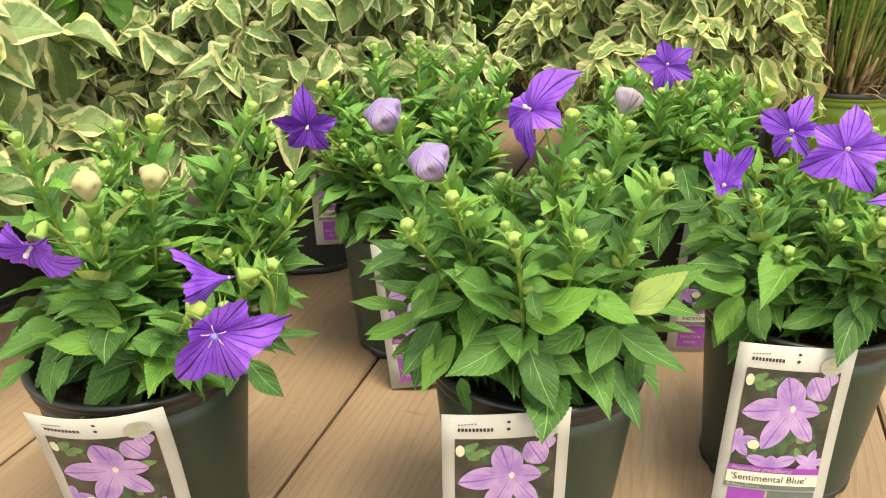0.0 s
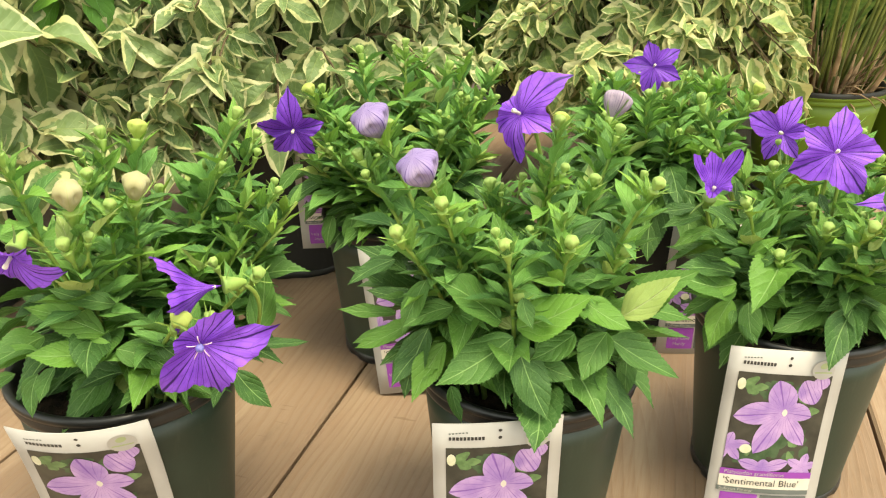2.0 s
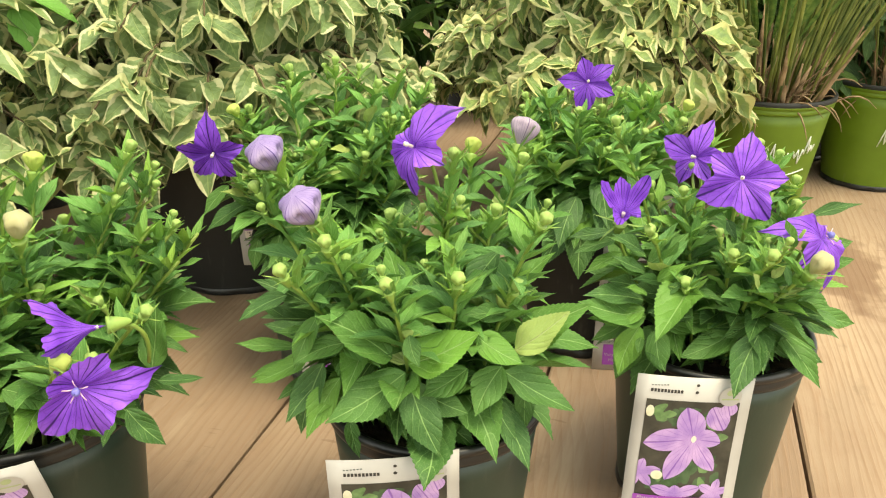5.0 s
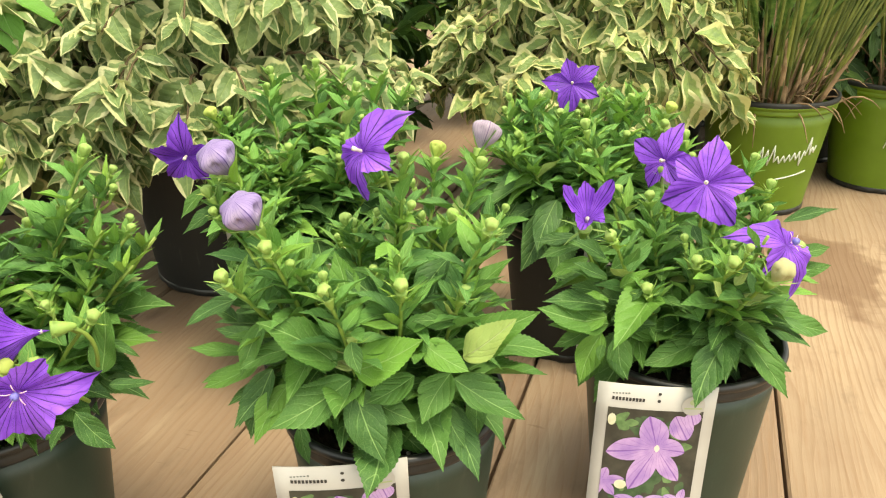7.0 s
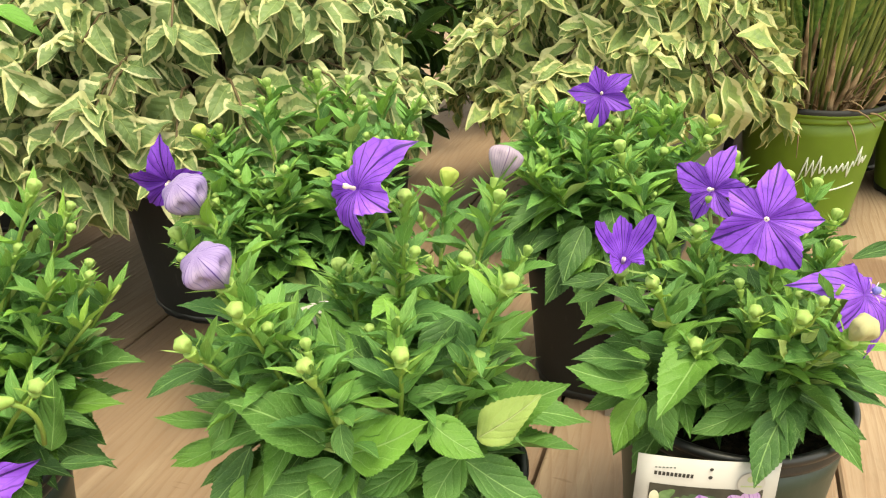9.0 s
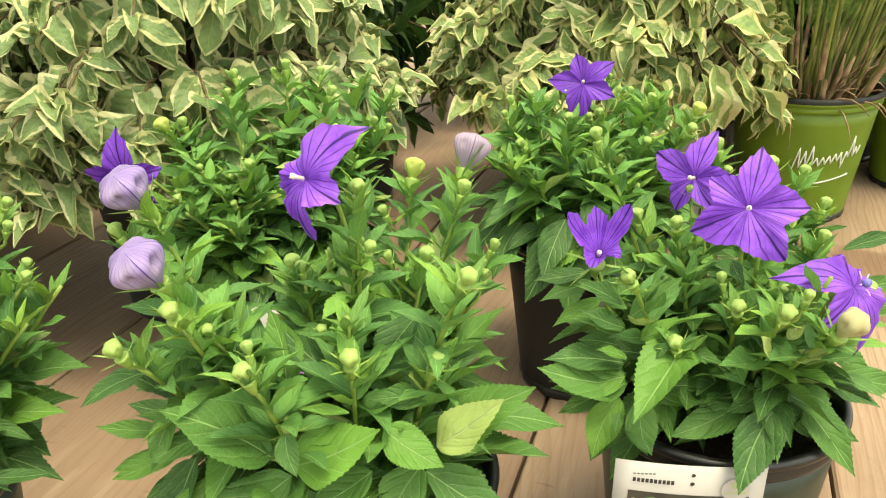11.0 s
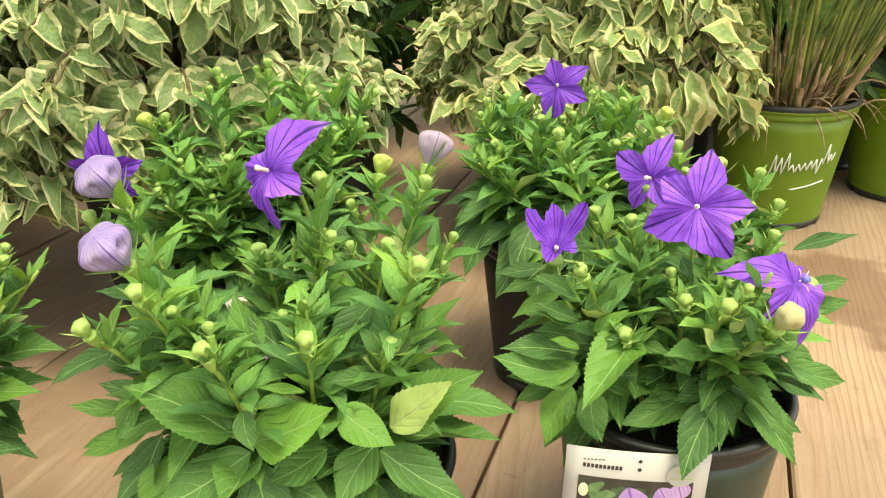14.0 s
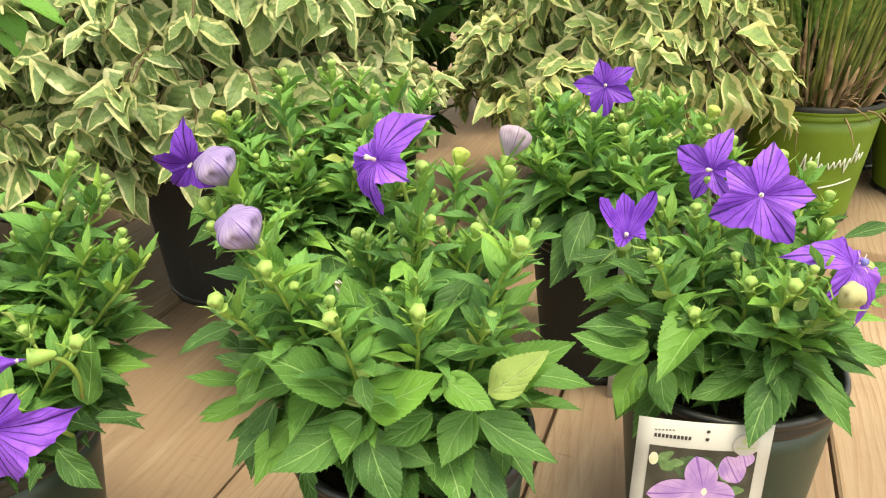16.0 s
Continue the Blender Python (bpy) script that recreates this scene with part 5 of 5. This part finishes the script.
# leaves that hang over the neighbouring pot
DRAPED = [
    ((0.439, 1.110, 0.276), (0.471, 1.105, 0.203), 0.50),
    ((0.425, 1.110, 0.265), (0.446, 1.105, 0.199), 0.42),
    ((0.492, 1.120, 0.246), (0.555, 1.115, 0.201), 0.22),
    ((0.478, 1.120, 0.296), (0.530, 1.115, 0.287), 0.42),
    ((0.451, 1.130, 0.321), (0.502, 1.120, 0.311), 0.50),
    ((0.500, 1.120, 0.273), (0.509, 1.115, 0.247), 0.50),
    ((0.397, 1.110, 0.280), (0.423, 1.105, 0.231), 0.42),
    ((0.469, 1.120, 0.270), (0.490, 1.110, 0.233), 0.30),
]
# a shoot that has turned back to plain green
REVERTED = [
    ((-0.372, 0.940, 0.392), (-0.345, 0.915, 0.335)),
    ((-0.385, 0.945, 0.395), (-0.425, 0.905, 0.375)),
    ((-0.360, 0.955, 0.395), (-0.305, 0.935, 0.385)),
    ((-0.415, 0.950, 0.372), (-0.440, 0.915, 0.325)),
]
BIG_BLACK = (0.135, 0.108, 0.235, M_BLACKPOT, M_BLACKPOT)
BIG_GREY = (0.128, 0.105, 0.225, M_GREYPOT, M_BLACKPOT)
shrub("variegated_shrub", (-0.198, 1.108), "variegated shrub with cream-edged green leaves in a black pot", random.Random(21), VARIEG, M_VAR, 0.215, 0.255, 0.50, 215, 7, 0.049, BIG_BLACK, 0.5)
shrub("variegated_shrub", (0.398, 1.335), "golden variegated shrub with yellow-edged leaves in a grey pot", random.Random(22), GOLDEN, M_VAR_GOLD, 0.205, 0.232, 0.48, 250, 7, 0.049, BIG_GREY, 0.45, draped=DRAPED, lean=-0.058)
shrub("variegated_shrub", (-0.640, 0.950), "variegated shrub with broad cream-edged leaves and a green shoot", random.Random(23), VARIEG, M_VAR, 0.215, 0.30, 0.48, 170, 6, 0.068, BIG_BLACK, 0.45, shoot=REVERTED)
shrub("green_shrub", (0.245, 2.060), "dark green leafy shrub in a black pot", random.Random(24), SHRUB, M_SHADE, 0.2, 0.25, 0.42, 60, 6, 0.07, BIG_BLACK)
shrub("green_shrub", (-0.150, 1.760), "dark green leafy shrub in a black pot", random.Random(25), SHRUB, M_SHADE, 0.2, 0.27, 0.50, 60, 6, 0.07, BIG_BLACK)
shrub("green_shrub", (0.640, 1.900), "dark green leafy shrub in a black pot", random.Random(26), SHRUB, M_SHADE, 0.2, 0.27, 0.50, 60, 6, 0.07, BIG_BLACK)
shrub("green_shrub", (-0.050, 1.440), "low dark green serrated shrub in a black pot", random.Random(28), SHRUB, M_SHADE, 0.17, 0.14, 0.36, 34, 6, 0.065, (0.085, 0.066, 0.18, M_BLACKPOT, M_BLACKPOT), 0.5)
shrub("green_shrub", (-0.640, 1.420), "dark green leafy shrub in a black pot", random.Random(29), SHRUB, M_SHADE, 0.2, 0.26, 0.50, 50, 6, 0.07, BIG_BLACK)
shrub("green_shrub", (0.835, 1.615), "dark green leafy shrub in a black pot", random.Random(33), SHRUB, M_SHADE, 0.17, 0.20, 0.56, 60, 6, 0.07, (0.092, 0.074, 0.20, M_BLACKPOT, M_BLACKPOT))
shrub("green_shrub", (0.560, 1.640), "dark green leafy shrub in a black pot", random.Random(35), SHRUB, M_SHADE, 0.17, 0.20, 0.56, 60, 6, 0.07, (0.092, 0.074, 0.20, M_BLACKPOT, M_BLACKPOT))
shrub("green_shrub", (1.180, 1.760), "dark green leafy shrub in a large black pot", random.Random(34), SHRUB, M_SHADE, 0.2, 0.26, 0.50, 50, 6, 0.07, BIG_BLACK)


# ---- ornamental grass in lime green pots ----
def grass(spot, label, seed, culms=84, mark=True):
    rng = random.Random(seed)
    x, y = spot
    o = Vector((x, y, 0))
    plant = thing("potted_grass", pose(x, y, 0), label, "potted plant", "ornamental grasses in lime green pots")
    body = pot(plant, 0.106, 0.078, 0.190, M_LIME, M_LIME, M_MULCH)
    link("liner", lathe_mesh("liner", [(0.1072, 0.186), (0.1088, 0.1905), (0.1080, 0.1945), (0.1050, 0.1955), (0.1015, 0.1935), (0.0995, 0.168)], M_BLACKPOT, 64), plant, label="black inner pot edge")
    sh = _Shift(plant, o)
    for i in range(culms):
        a, q = rng.uniform(0, 6.28), 0.078 * math.sqrt(rng.random())
        foot = Vector((x + math.cos(a) * q, y + math.sin(a) * q, 0.166))
        top = foot + Vector((math.cos(a) * q * 2.0 + rng.uniform(-0.03, 0.03), math.sin(a) * q * 2.0 + rng.uniform(-0.03, 0.03), rng.uniform(0.26, 0.42)))
        mid = foot.lerp(top, 0.5) + Vector((rng.uniform(-0.008, 0.008), rng.uniform(-0.008, 0.008), 0))
        pts = [bezier(foot, mid, top, j / 4) for j in range(5)]
        r = rng.uniform(0.0016, 0.0036)
        link("culm", tube_mesh("culm", pts, [r, r, r * 0.9, r * 0.75, r * 0.5], M_CULM, 6), sh)
        if rng.random() < 0.78:
            e = foot.lerp(top, rng.uniform(0.14, 0.42))
            pts = [foot.lerp(e, j / 3) + Vector((rng.uniform(-0.003, 0.003), rng.uniform(-0.003, 0.003), 0)) for j in range(4)]
            link("dry_sheath", tube_mesh("sheath", pts, [r * 1.5, r * 1.45, r * 1.25, r * 0.5], M_STRAW, 6), sh)
    for i in range(190):
        a, q = rng.uniform(0, 6.28), rng.uniform(0.04, 0.100)
        p = Vector((x + math.cos(a) * q, y + math.sin(a) * q, 0.174))
        b = a + rng.uniform(-1.5, 1.5)
        e = p + Vector((math.cos(b), math.sin(b), rng.uniform(0.0, 1.3))) * rng.uniform(0.04, 0.085)
        over = math.hypot(e.x - x, e.y - y) > 0.105
        if over and i % 5:
            continue
        if over:
            e.z = rng.uniform(0.13, 0.2)
        m = p.lerp(e, 0.55) + Vector((0, 0, 0.042 if over else 0.015))
        link("dry_blade", tube_mesh("dry_blade", [bezier(p, m, e, j / 5) for j in range(6)], [0.0014, 0.0017, 0.0016, 0.0013, 0.001, 0.0004], M_STRAW, 4), sh)
    for i in range(26):
        a = rng.uniform(0, 6.28)
        p = Vector((x + math.cos(a) * 0.05, y + math.sin(a) * 0.05, 0.28))
        d = Vector((math.cos(a) * 0.6, math.sin(a) * 0.6, 1.0))
        link("blade", BLADE, sh, leaf_pose(p, d, rng.uniform(0.25, 0.4), 1.0))
    if mark:
        # the white mark on the pot's wall, drawn as plain strokes
        def on_wall(u, z):
            r = 0.078 + 0.0245 * (z - 0.006) / 0.168 + 0.0008
            ang = radians(-97) + u / r
            return Vector((math.cos(ang) * r, math.sin(ang) * r, z))
        high = (0.0, 0.036, 0.004, 0.030, 0.002, 0.036, 0.006, 0.016, 0.002, 0.015, 0.003, 0.015, 0.002, 0.016, 0.002, 0.016, -0.010, 0.014, 0.004, 0.034, 0.002, 0.015, 0.003, 0.014)
        line = [(-0.030 + 0.0044 * i + 0.003 * h / 0.03, 0.086 + 0.0009 * i + h) for i, h in enumerate(high)]
        for (u0, z0), (u1, z1) in zip(line, line[1:]):
            link("white_mark", tube_mesh("white_mark", [on_wall(u0 + (u1 - u0) * j / 3, z0 + (z1 - z0) * j / 3) for j in range(4)], [0.0008, 0.0011, 0.0011, 0.0008], M_WHITE_INK, 6), body)
        link("white_mark", tube_mesh("white_mark", [on_wall(0.004 + 0.006 * j, 0.0675 + 0.0012 * j) for j in range(10)], [0.0012] * 10, M_WHITE_INK, 6), body)
    return plant


BLADE = leaf_mesh("grass_blade", M_BLADE, random.Random(2), 0.035, 0.0, 0.4, 0.25, 0.0, rows=9, belly=0.3)
grass((0.652, 1.345), "tall reedy grass with dry straw base in a lime green pot", 31)
grass((0.908, 1.440), "tall reedy grass with dry straw base in a lime green pot", 32, 70)
